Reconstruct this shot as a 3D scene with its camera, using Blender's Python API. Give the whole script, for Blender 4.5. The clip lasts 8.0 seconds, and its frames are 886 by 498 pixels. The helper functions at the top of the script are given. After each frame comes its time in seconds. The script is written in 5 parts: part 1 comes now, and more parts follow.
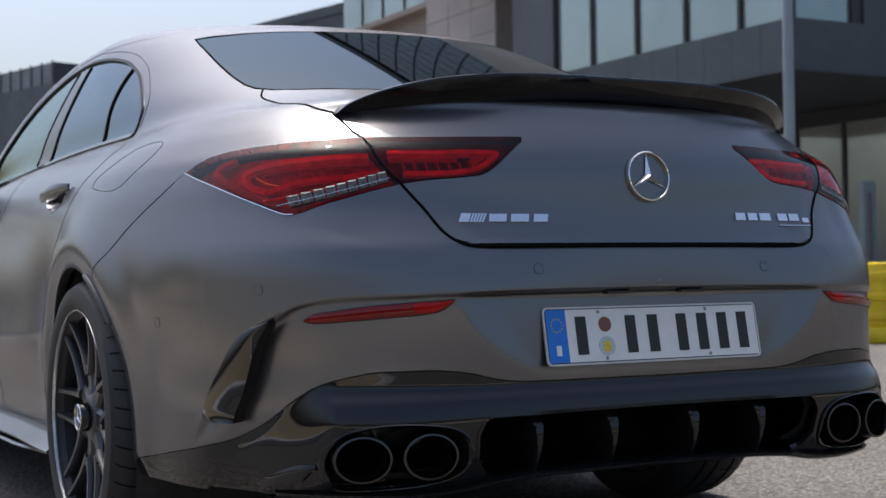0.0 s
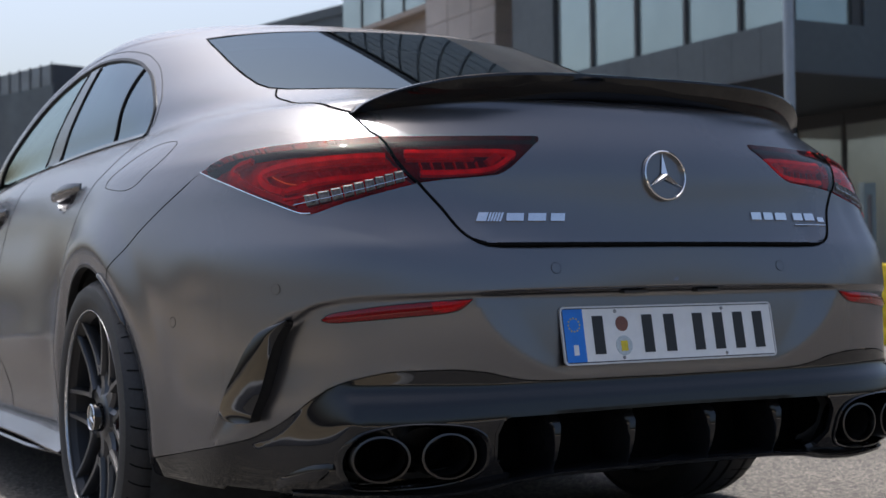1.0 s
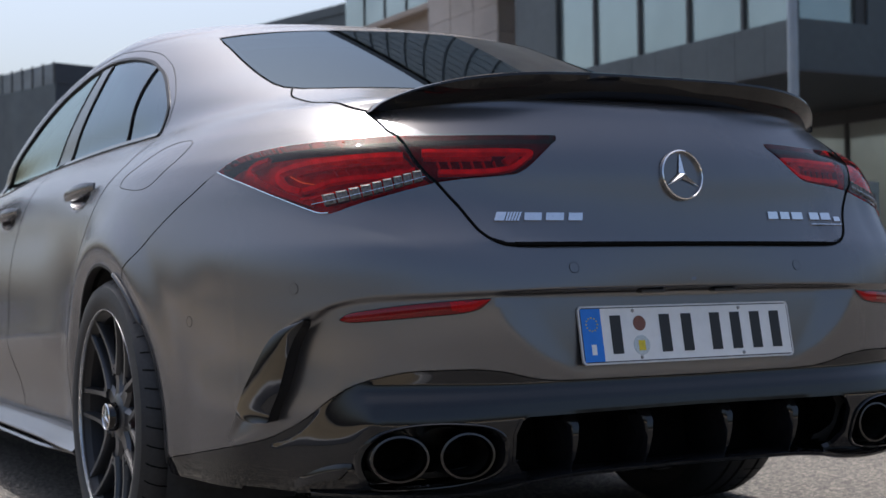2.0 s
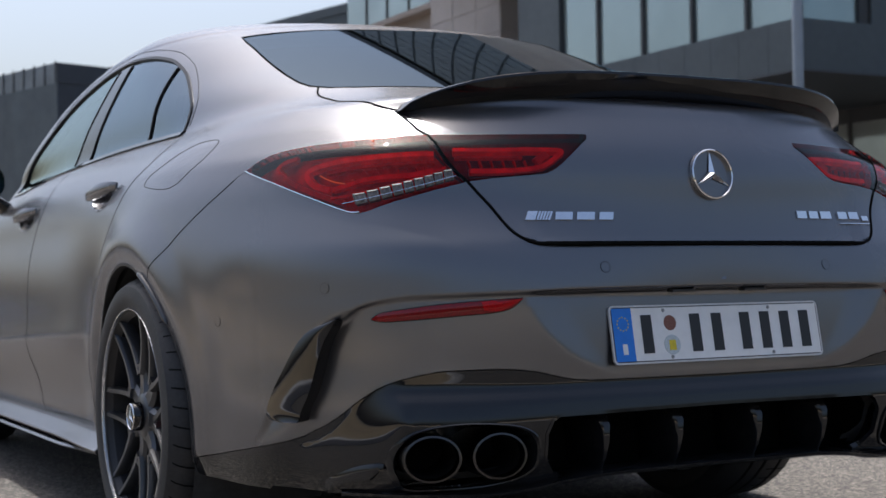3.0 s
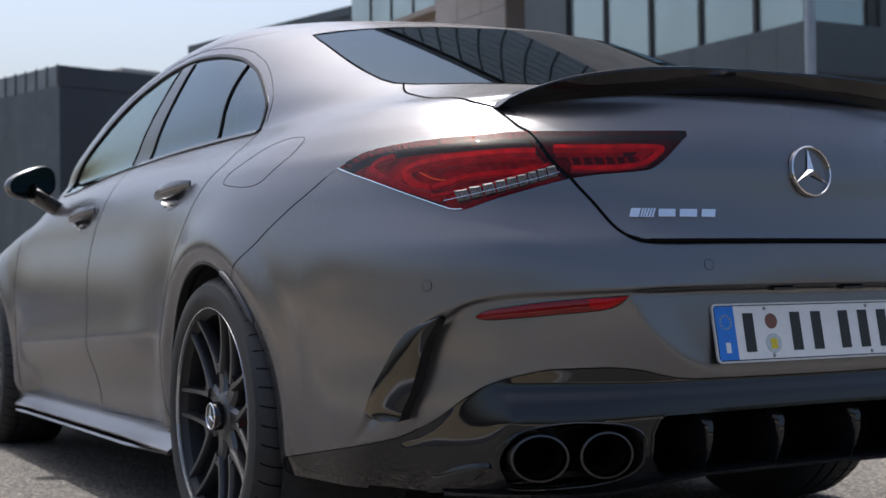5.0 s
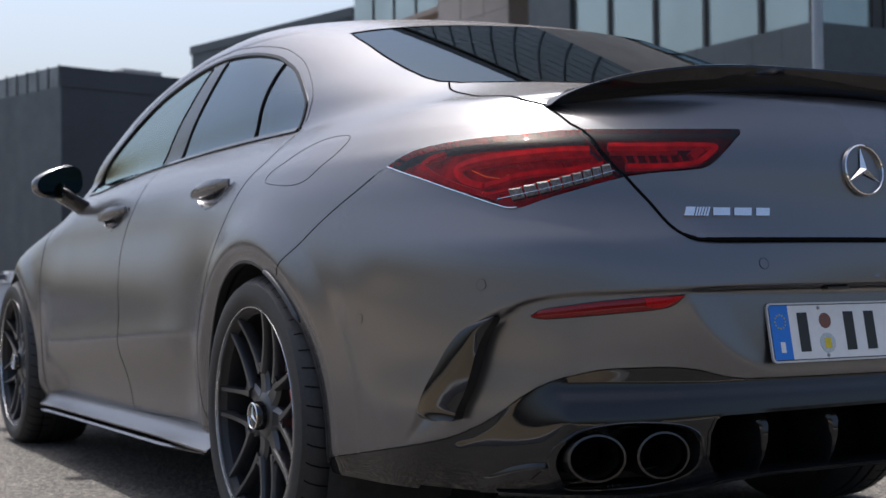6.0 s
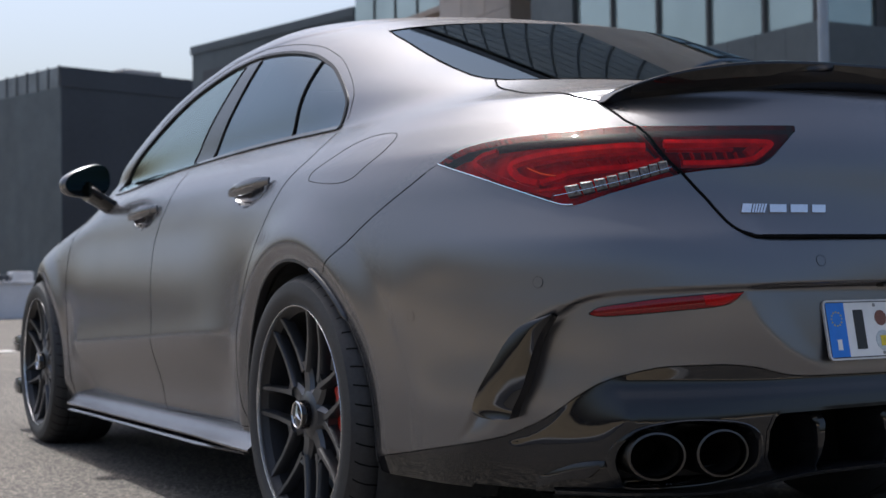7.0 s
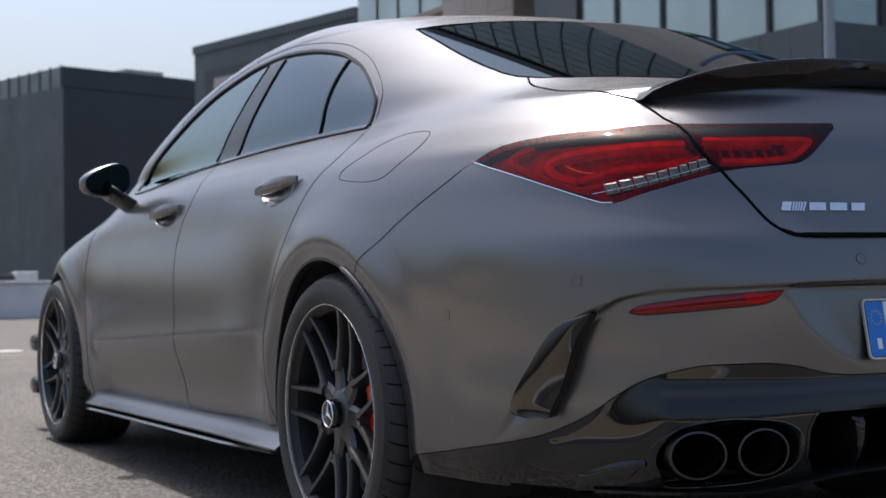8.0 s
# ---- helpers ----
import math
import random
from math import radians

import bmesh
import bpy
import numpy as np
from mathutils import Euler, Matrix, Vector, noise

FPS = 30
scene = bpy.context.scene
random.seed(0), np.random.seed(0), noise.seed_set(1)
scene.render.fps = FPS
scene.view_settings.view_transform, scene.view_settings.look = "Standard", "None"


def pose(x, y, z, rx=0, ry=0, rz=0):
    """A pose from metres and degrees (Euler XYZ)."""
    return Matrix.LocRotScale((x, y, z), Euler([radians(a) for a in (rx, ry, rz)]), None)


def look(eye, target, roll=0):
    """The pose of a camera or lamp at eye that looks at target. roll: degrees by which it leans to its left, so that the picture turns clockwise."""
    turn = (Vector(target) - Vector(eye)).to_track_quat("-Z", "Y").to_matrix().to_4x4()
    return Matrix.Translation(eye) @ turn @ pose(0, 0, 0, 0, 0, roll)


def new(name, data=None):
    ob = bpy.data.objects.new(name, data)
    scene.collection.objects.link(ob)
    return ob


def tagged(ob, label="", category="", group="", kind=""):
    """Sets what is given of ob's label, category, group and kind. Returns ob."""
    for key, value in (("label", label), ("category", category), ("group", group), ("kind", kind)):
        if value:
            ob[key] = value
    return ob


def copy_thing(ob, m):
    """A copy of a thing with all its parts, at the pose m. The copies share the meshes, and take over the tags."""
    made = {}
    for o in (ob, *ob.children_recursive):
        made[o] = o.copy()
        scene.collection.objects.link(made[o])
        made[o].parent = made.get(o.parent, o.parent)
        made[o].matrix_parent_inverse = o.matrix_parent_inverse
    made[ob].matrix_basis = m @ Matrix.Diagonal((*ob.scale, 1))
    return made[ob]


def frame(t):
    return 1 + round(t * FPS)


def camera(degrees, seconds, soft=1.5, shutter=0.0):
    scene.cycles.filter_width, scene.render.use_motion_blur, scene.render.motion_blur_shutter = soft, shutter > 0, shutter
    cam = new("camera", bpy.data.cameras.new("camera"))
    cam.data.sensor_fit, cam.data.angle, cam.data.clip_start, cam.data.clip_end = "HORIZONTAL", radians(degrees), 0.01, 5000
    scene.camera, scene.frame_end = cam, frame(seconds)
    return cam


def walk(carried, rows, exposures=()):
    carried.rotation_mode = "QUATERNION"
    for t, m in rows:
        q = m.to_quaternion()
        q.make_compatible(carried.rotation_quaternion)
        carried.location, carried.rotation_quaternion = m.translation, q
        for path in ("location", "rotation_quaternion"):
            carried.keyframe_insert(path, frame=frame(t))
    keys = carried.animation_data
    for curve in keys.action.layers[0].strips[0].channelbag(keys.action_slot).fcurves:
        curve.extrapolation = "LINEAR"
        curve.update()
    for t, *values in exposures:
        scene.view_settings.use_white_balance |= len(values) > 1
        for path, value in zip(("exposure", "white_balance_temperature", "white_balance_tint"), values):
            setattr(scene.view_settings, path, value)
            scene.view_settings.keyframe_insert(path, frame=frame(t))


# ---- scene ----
cam = camera(35.0, 8.0)
cam.data.dof.use_dof, cam.data.dof.focus_distance, cam.data.dof.aperture_fstop = True, 2.6, 8.0
PATH = [
    (0, (-1.709, -2.278, 0.649), (-0.762, -0.517, 0.685), -0.8),
    (0.5, (-1.723, -2.27, 0.646), (-0.776, -0.509, 0.684), -0.8),
    (1, (-1.739, -2.258, 0.644), (-0.79, -0.498, 0.683), -0.8),
    (1.5, (-1.75, -2.251, 0.646), (-0.802, -0.49, 0.684), -0.8),
    (3, (-1.812, -2.208, 0.646), (-0.866, -0.446, 0.683), -0.8),
    (3.5, (-1.843, -2.184, 0.642), (-0.895, -0.423, 0.682), -0.7),
    (4, (-1.884, -2.156, 0.643), (-0.937, -0.395, 0.682), -0.8),
    (4.5, (-1.93, -2.126, 0.641), (-0.983, -0.365, 0.681), -0.8),
    (6, (-2.052, -2.032, 0.635), (-1.105, -0.272, 0.678), -0.7),
    (6.5, (-2.1, -2.005, 0.636), (-1.15, -0.245, 0.677), -0.8),
    (7, (-2.14, -1.972, 0.632), (-1.191, -0.212, 0.675), -0.8),
    (7.5, (-2.174, -1.947, 0.631), (-1.224, -0.187, 0.674), -0.8),
    (8, (-2.196, -1.93, 0.63), (-1.248, -0.169, 0.673), -0.8),
]
walk(cam, [(t, look(eye, target, roll)) for t, eye, target, roll in PATH], [(0.0, 0.0, 5950, 9), (8.0, 0.0, 5950, 9)])

# ---- light ----
SUN = Vector((-0.01, 0.42, 1.0)).normalized()
world = bpy.data.worlds.new("world")
scene.world = world
world.use_nodes = True
wn = world.node_tree
sky = wn.nodes.new("ShaderNodeTexSky")
sky.sky_type, sky.sun_disc = "NISHITA", False
sky.sun_elevation = math.asin(SUN.z)
sky.sun_rotation = math.atan2(SUN.x, SUN.y)
sky.air_density, sky.dust_density, sky.ozone_density = 1.0, 6.2, 0.8
wn.links.new(sky.outputs[0], wn.nodes["Background"].inputs[0])
wn.nodes["Background"].inputs[1].default_value = 0.19
sun_data = bpy.data.lights.new("sun", "SUN")
sun_data.energy, sun_data.angle, sun_data.color = 4.5, radians(0.5), (1.0, 0.95, 0.88)
sun = new("sun", sun_data)
sun.matrix_world = look(SUN * 60, (0, 0, 0))
scene.view_settings.exposure = 0.0


# ---- materials ----
def material(name, base, rough=0.5, metal=0.0, grain=0.0, scale=40.0, stain=0.0, stain_scale=3.0, bump=0.0, bump_scale=200.0, coat=0.0, rough_var=0.0, spec=0.5, edge=(1.0, 1.0, 1.0)):
    """A surface with variation at two scales: fine grain and broad stains, with fine relief."""
    m = bpy.data.materials.new(name)
    m.use_nodes = True
    nt = m.node_tree
    b = nt.nodes["Principled BSDF"]
    b.inputs["Base Color"].default_value = (*base, 1)
    b.inputs["Roughness"].default_value, b.inputs["Metallic"].default_value = rough, metal
    b.inputs["Coat Weight"].default_value, b.inputs["Coat Roughness"].default_value = coat, 0.03
    b.inputs["Specular IOR Level"].default_value = spec
    b.inputs["Specular Tint"].default_value = (*edge, 1)
    co = nt.nodes.new("ShaderNodeTexCoord").outputs["Object"]

    def noise_at(s, detail=6):
        n = nt.nodes.new("ShaderNodeTexNoise")
        n.inputs["Scale"].default_value, n.inputs["Detail"].default_value = s, detail
        nt.links.new(co, n.inputs["Vector"])
        return n.outputs["Fac"]

    def spread(fac, low, high):
        r = nt.nodes.new("ShaderNodeMapRange")
        r.inputs["From Min"].default_value, r.inputs["From Max"].default_value = 0.3, 0.7
        r.inputs["To Min"].default_value, r.inputs["To Max"].default_value = low, high
        nt.links.new(fac, r.inputs["Value"])
        return r.outputs["Result"]

    col = None
    for amount, s in ((grain, scale), (stain, stain_scale)):
        if amount:
            mix = nt.nodes.new("ShaderNodeVectorMath")
            mix.operation = "SCALE"
            if col is None:
                mix.inputs[0].default_value = base
            else:
                nt.links.new(col, mix.inputs[0])
            nt.links.new(spread(noise_at(s), 1 - amount, 1 + amount), mix.inputs["Scale"])
            col = mix.outputs[0]
    if col is not None:
        nt.links.new(col, b.inputs["Base Color"])
    if rough_var:
        nt.links.new(spread(noise_at(stain_scale * 2.3), max(0.0, rough - rough_var), rough + rough_var), b.inputs["Roughness"])
    if bump:
        n = nt.nodes.new("ShaderNodeBump")
        n.inputs["Strength"].default_value, n.inputs["Distance"].default_value = bump, 0.002
        nt.links.new(noise_at(bump_scale), n.inputs["Height"])
        nt.links.new(n.outputs[0], b.inputs["Normal"])
    return m


def glass(name, tint, rough=0.0, ior=1.5, sheen=(1.0, 1.0, 1.0)):
    """A thin pane: tinted clear view with a Fresnel gloss on it."""
    m = bpy.data.materials.new(name)
    m.use_nodes = True
    nt = m.node_tree
    nt.nodes.remove(nt.nodes["Principled BSDF"])
    out = nt.nodes["Material Output"]
    clear, gloss, mix, fr = (nt.nodes.new("ShaderNode" + k) for k in ("BsdfTransparent", "BsdfGlossy", "MixShader", "Fresnel"))
    clear.inputs["Color"].default_value = (*tint, 1)
    gloss.inputs["Roughness"].default_value = rough
    gloss.inputs["Color"].default_value = (*sheen, 1)
    fr.inputs["IOR"].default_value = ior
    nt.links.new(fr.outputs[0], mix.inputs[0])
    nt.links.new(clear.outputs[0], mix.inputs[1])
    nt.links.new(gloss.outputs[0], mix.inputs[2])
    nt.links.new(mix.outputs[0], out.inputs["Surface"])
    return m


PAINT = material("matte_grey_paint", (0.155, 0.154, 0.161), 0.24, 0.95, coat=0.5, edge=(0.83, 0.83, 0.87), grain=0.05, scale=650, stain=0.02, stain_scale=2.0)
PAINT.node_tree.nodes["Principled BSDF"].inputs["Coat Roughness"].default_value = 0.21
lobe = PAINT.node_tree.nodes.new("ShaderNodeBsdfPrincipled")
lobe.inputs["Base Color"].default_value = (0.172, 0.170, 0.175, 1)
lobe.inputs["Metallic"].default_value, lobe.inputs["Roughness"].default_value = 1.0, 0.50
lobe_mix = PAINT.node_tree.nodes.new("ShaderNodeMixShader")
lobe_mix.inputs[0].default_value = 0.26
PAINT.node_tree.links.new(PAINT.node_tree.nodes["Principled BSDF"].outputs[0], lobe_mix.inputs[1])
PAINT.node_tree.links.new(lobe.outputs[0], lobe_mix.inputs[2])
PAINT.node_tree.links.new(lobe_mix.outputs[0], PAINT.node_tree.nodes["Material Output"].inputs["Surface"])
BLACK_GLOSS = material("gloss_black", (0.009, 0.009, 0.010), 0.035, 0.0, grain=0.1, scale=60, spec=0.5)
BLACK_PLASTIC = material("black_plastic", (0.022, 0.022, 0.023), 0.5, grain=0.2, scale=300, bump=0.1)
DARK_VOID = material("dark_cavity", (0.030, 0.030, 0.030), 0.8, grain=0.2, scale=50)
RUBBER = material("tyre_rubber", (0.021, 0.021, 0.022), 0.62, grain=0.2, scale=120, stain=0.2, stain_scale=8, bump=0.15, bump_scale=400)
GAP = material("dark_gap", (0.006, 0.006, 0.006), 1.0, grain=0.2, scale=50, spec=0.0)
SEAL = material("window_seal", (0.008, 0.008, 0.009), 0.4, grain=0.1, scale=200, spec=0.2)
CHROME = material("chrome", (0.75, 0.75, 0.76), 0.09, 1.0, grain=0.03, scale=80)
DARK_CHROME = material("dark_chrome", (0.16, 0.155, 0.15), 0.14, 1.0, grain=0.05, scale=80)
RIM_GREY = material("rim_grey", (0.070, 0.072, 0.078), 0.30, 0.7, grain=0.05, scale=300)
RIM_CUT = material("rim_machined", (0.82, 0.825, 0.84), 0.27, 1.0, grain=0.06, scale=300)
STEEL = material("brake_steel", (0.30, 0.29, 0.28), 0.34, 1.0, grain=0.12, scale=150)
CALIPER = material("red_caliper", (0.45, 0.018, 0.008), 0.3, grain=0.05, scale=60, coat=0.3)
WINDOW = glass("tinted_window", (0.12, 0.135, 0.14), ior=1.95, sheen=(0.78, 0.90, 1.0))
FRONT_WINDOW = glass("clear_window", (0.72, 0.84, 0.81), ior=2.7, sheen=(0.86, 1.0, 1.0))
REAR_WINDOW = glass("rear_window", (0.05, 0.055, 0.06), ior=1.62, sheen=(0.50, 0.62, 0.74))
GROOVE = material("tyre_groove", (0.008, 0.008, 0.008), 0.9, grain=0.2, scale=80, spec=0.1)
LEATHER = material("dark_leather", (0.018, 0.018, 0.02), 0.5, grain=0.2, scale=90, bump=0.2, bump_scale=500)


def asphalt_material():
    """Weathered asphalt: pale and dark stones about a centimetre wide in a grey-brown binder, with broad worn patches."""
    m = material("asphalt", (0.128, 0.119, 0.108), 0.85)
    nt = m.node_tree
    b = nt.nodes["Principled BSDF"]
    co = nt.nodes.new("ShaderNodeTexCoord").outputs["Object"]
    stones = nt.nodes.new("ShaderNodeTexVoronoi")
    stones.inputs["Scale"].default_value = 120
    speck, broad = nt.nodes.new("ShaderNodeTexNoise"), nt.nodes.new("ShaderNodeTexNoise")
    speck.inputs["Scale"].default_value, speck.inputs["Detail"].default_value = 65, 8
    broad.inputs["Scale"].default_value, broad.inputs["Detail"].default_value = 0.7, 5
    for n in (stones, speck, broad):
        nt.links.new(co, n.inputs["Vector"])
    shade = nt.nodes.new("ShaderNodeSeparateColor")
    nt.links.new(stones.outputs["Color"], shade.inputs[0])
    ramp = nt.nodes.new("ShaderNodeValToRGB")
    ramp.color_ramp.elements[0].position, ramp.color_ramp.elements[1].position = 0.05, 0.95
    ramp.color_ramp.elements[0].color, ramp.color_ramp.elements[1].color = (0.041, 0.0365, 0.032, 1), (0.211, 0.184, 0.153, 1)
    middle = ramp.color_ramp.elements.new(0.55)
    middle.color = (0.101, 0.089, 0.0755, 1)
    nt.links.new(shade.outputs[0], ramp.inputs[0])
    last = ramp.outputs[0]
    for source, low, high in ((speck.outputs["Fac"], 0.62, 1.38), (broad.outputs["Fac"], 0.88, 1.12)):
        r = nt.nodes.new("ShaderNodeMapRange")
        for key, value in (("From Min", 0.35), ("From Max", 0.65), ("To Min", low), ("To Max", high)):
            r.inputs[key].default_value = value
        nt.links.new(source, r.inputs["Value"])
        mul = nt.nodes.new("ShaderNodeVectorMath")
        mul.operation = "SCALE"
        nt.links.new(last, mul.inputs[0])
        nt.links.new(r.outputs[0], mul.inputs["Scale"])
        last = mul.outputs[0]
    nt.links.new(last, b.inputs["Base Color"])
    bump = nt.nodes.new("ShaderNodeBump")
    bump.inputs["Strength"].default_value, bump.inputs["Distance"].default_value = 1.0, 0.012
    nt.links.new(speck.outputs["Fac"], bump.inputs["Height"])
    nt.links.new(bump.outputs[0], b.inputs["Normal"])
    return m


ASPHALT = asphalt_material()


# ---- mesh helpers ----
def mesh_of(name, verts, faces, mats=(), smooth=False):
    me = bpy.data.meshes.new(name)
    me.from_pydata([tuple(v) for v in verts], [], [tuple(f) for f in faces])
    for m in mats:
        me.materials.append(m)
    if smooth:
        me.polygons.foreach_set("use_smooth", [True] * len(me.polygons))
    me.update()
    return me


def part(name, bm, mat, parent, label="", smooth=False):
    """One mesh object under a thing or a part (or at top level), from a bmesh."""
    me = bpy.data.meshes.new(name)
    bmesh.ops.recalc_face_normals(bm, faces=bm.faces)
    bm.to_mesh(me)
    bm.free()
    me.materials.append(mat)
    if smooth:
        me.polygons.foreach_set("use_smooth", [True] * len(me.polygons))
        me.set_sharp_from_angle(angle=radians(35))
    ob = new(name, me)
    ob.parent = parent
    return tagged(ob, label)


def box(bm, lo, hi, bevel=0.0, m=None):
    """Adds a box between two corners, its edges bevelled."""
    made = bmesh.ops.create_cube(bm, size=1.0)["verts"]
    mid, size = (Vector(lo) + Vector(hi)) / 2, Vector(hi) - Vector(lo)
    for v in made:
        v.co = mid + Vector((v.co.x * size.x, v.co.y * size.y, v.co.z * size.z))
    if bevel:
        edges = list({e for v in made for e in v.link_edges})
        made = bmesh.ops.bevel(bm, geom=edges, offset=bevel, segments=2, affect="EDGES", profile=0.6)["verts"]
    if m is not None:
        bmesh.ops.transform(bm, matrix=m, verts=[v for v in made if v.is_valid])
    return bm


def boxed(lo, hi, bevel=0.0, m=None):
    return box(bmesh.new(), lo, hi, bevel, m)


def lathe(profile, steps=64, axis="x", closed=False):
    """A bmesh of a profile of (radius, along) turned about an axis."""
    bm = bmesh.new()
    rings = []
    for k in range(steps):
        a = 2 * math.pi * k / steps
        c, s = math.cos(a), math.sin(a)
        rings.append([bm.verts.new((h, r * c, r * s) if axis == "x" else (r * c, h, r * s) if axis == "y" else (r * c, r * s, h)) for r, h in profile])
    n = len(profile)
    for k in range(steps):
        a, b = rings[k], rings[(k + 1) % steps]
        for i in range(n if closed else n - 1):
            bm.faces.new((a[i], a[(i + 1) % n], b[(i + 1) % n], b[i]))
    return bm


def prism(outline, lo, hi, axis="y"):
    """A bmesh of a closed outline pushed from lo to hi along an axis."""
    bm = bmesh.new()
    at = (lambda p, h: (p[0], h, p[1])) if axis == "y" else (lambda p, h: (h, p[0], p[1])) if axis == "x" else (lambda p, h: (p[0], p[1], h))
    a = [bm.verts.new(at(p, lo)) for p in outline]
    b = [bm.verts.new(at(p, hi)) for p in outline]
    bm.faces.new(a)
    bm.faces.new(b[::-1])
    for i in range(len(a)):
        j = (i + 1) % len(a)
        bm.faces.new((a[i], b[i], b[j], a[j]))
    return bm


def spline(points, per=12, closed=False):
    """A smooth curve through a few points of any dimension."""
    p = np.asarray(points, float)
    n, out = len(p), []
    for i in range(n if closed else n - 1):
        a, b, c, d = (p[(i + k) % n] if closed else p[min(max(i + k, 0), n - 1)] for k in (-1, 0, 1, 2))
        for t in np.linspace(0, 1, per, endpoint=False):
            out.append(0.5 * (2 * b + (c - a) * t + (2 * a - 5 * b + 4 * c - d) * t * t + (3 * b - a - 3 * c + d) * t ** 3))
    if not closed:
        out.append(p[-1])
    return np.array(out)


def ease(x, lo, hi):
    t = np.clip((np.asarray(x, float) - lo) / (hi - lo), 0, 1)
    return t * t * (3 - 2 * t)


def bell(x, mid, wide):
    return np.exp(-((np.asarray(x, float) - mid) / wide) ** 2)


def along(table):
    """A smooth monotone curve through (place, value) knots."""
    k = np.array(table, float)
    x, y = k[:, 0], k[:, 1]
    h, d = np.diff(x), np.diff(y) / np.diff(x)
    m = np.zeros(len(x))
    m[0], m[-1] = d[0], d[-1]
    for i in range(1, len(x) - 1):
        if d[i - 1] * d[i] > 0:
            w1, w2 = 2 * h[i] + h[i - 1], h[i] + 2 * h[i - 1]
            m[i] = (w1 + w2) / (w1 / d[i - 1] + w2 / d[i])

    def value(q):
        q = np.clip(np.asarray(q, float), x[0], x[-1])
        i = np.clip(np.searchsorted(x, q) - 1, 0, len(x) - 2)
        t = (q - x[i]) / h[i]
        return (2 * t ** 3 - 3 * t ** 2 + 1) * y[i] + (t ** 3 - 2 * t ** 2 + t) * h[i] * m[i] + (3 * t ** 2 - 2 * t ** 3) * y[i + 1] + (t ** 3 - t ** 2) * h[i] * m[i + 1]
    return value


def softened(table):
    """A knot curve with its kinks rounded over, more so above the waist."""
    f = along(table)
    z = np.linspace(0.20, 1.406, 1400)
    raw = f(z)
    out = []
    for q in z:
        wide = 0.008 + 0.020 * float(ease(q, 1.03, 1.10)) * float(1 - ease(q, 1.33, 1.39))
        w = np.exp(-((z - q) / wide) ** 2)
        lo, hi = q - 3 * wide < 0.20, q + 3 * wide > 1.406
        out.append(f(q) if lo or hi else (w * raw).sum() / w.sum())
    out = np.array(out)
    return lambda q: np.interp(q, z, out)


# ---- the car's body: level slices, each a superellipse in plan, stacked by height ----
AXLE_R, AXLE_F, HUB_Z = 1.04, 3.769, 0.325
REAR_Y = softened([(0.20, 0.07), (0.30, 0.03), (0.45, 0.0), (0.58, -0.010), (0.65, -0.012), (0.690, -0.0090), (0.702, -0.0068), (0.725, 0.0005), (0.78, 0.013), (0.84, 0.021), (0.88, 0.035), (0.916, 0.055), (0.955, 0.080), (0.985, 0.100), (1.003, 0.124), (1.013, 0.24), (1.034, 0.38), (1.066, 0.51), (1.15, 0.715), (1.26, 0.985), (1.33, 1.24), (1.38, 1.58), (1.40, 1.86), (1.406, 2.05)])
FRONT_Y = softened([(0.20, 4.45), (0.35, 4.6), (0.55, 4.64), (0.68, 4.58), (0.78, 4.35), (0.86, 4.02), (0.93, 3.85), (0.97, 3.78), (1.006, 3.70), (1.125, 3.40), (1.228, 3.14), (1.288, 2.92), (1.33, 2.72), (1.365, 2.55), (1.39, 2.42), (1.40, 2.32), (1.406, 2.15)])
HALF_W = softened([(0.20, 0.848), (0.28, 0.870), (0.40, 0.871), (0.55, 0.870), (0.67, 0.868), (0.80, 0.860), (0.88, 0.840), (0.94, 0.800), (0.985, 0.750), (1.01, 0.722), (1.10, 0.705), (1.22, 0.668), (1.30, 0.633), (1.34, 0.602), (1.367, 0.560), (1.389, 0.47), (1.401, 0.29), (1.406, 0.0)])
REAR_L = softened([(0.20, 1.0), (0.60, 1.0), (0.85, 1.05), (1.0, 0.95), (1.10, 0.95), (1.25, 0.90), (1.35, 0.62), (1.406, 0.12)])
REAR_N = softened([(0.20, 5.6), (0.40, 5.7), (0.58, 5.35), (0.66, 5.15), (0.73, 5.05), (0.80, 4.95), (0.86, 5.0), (0.885, 5.0), (0.91, 4.6), (0.95, 4.4), (0.985, 4.3), (1.03, 4.6), (1.07, 4.8), (1.15, 3.4), (1.25, 2.8), (1.34, 2.6), (1.37, 3.0), (1.406, 3.0)])
REAR_M = softened([(0.20, 3.2), (0.60, 3.0), (0.80, 2.3), (0.95, 2.1), (1.06, 2.2), (1.25, 2.2), (1.406, 2.0)])


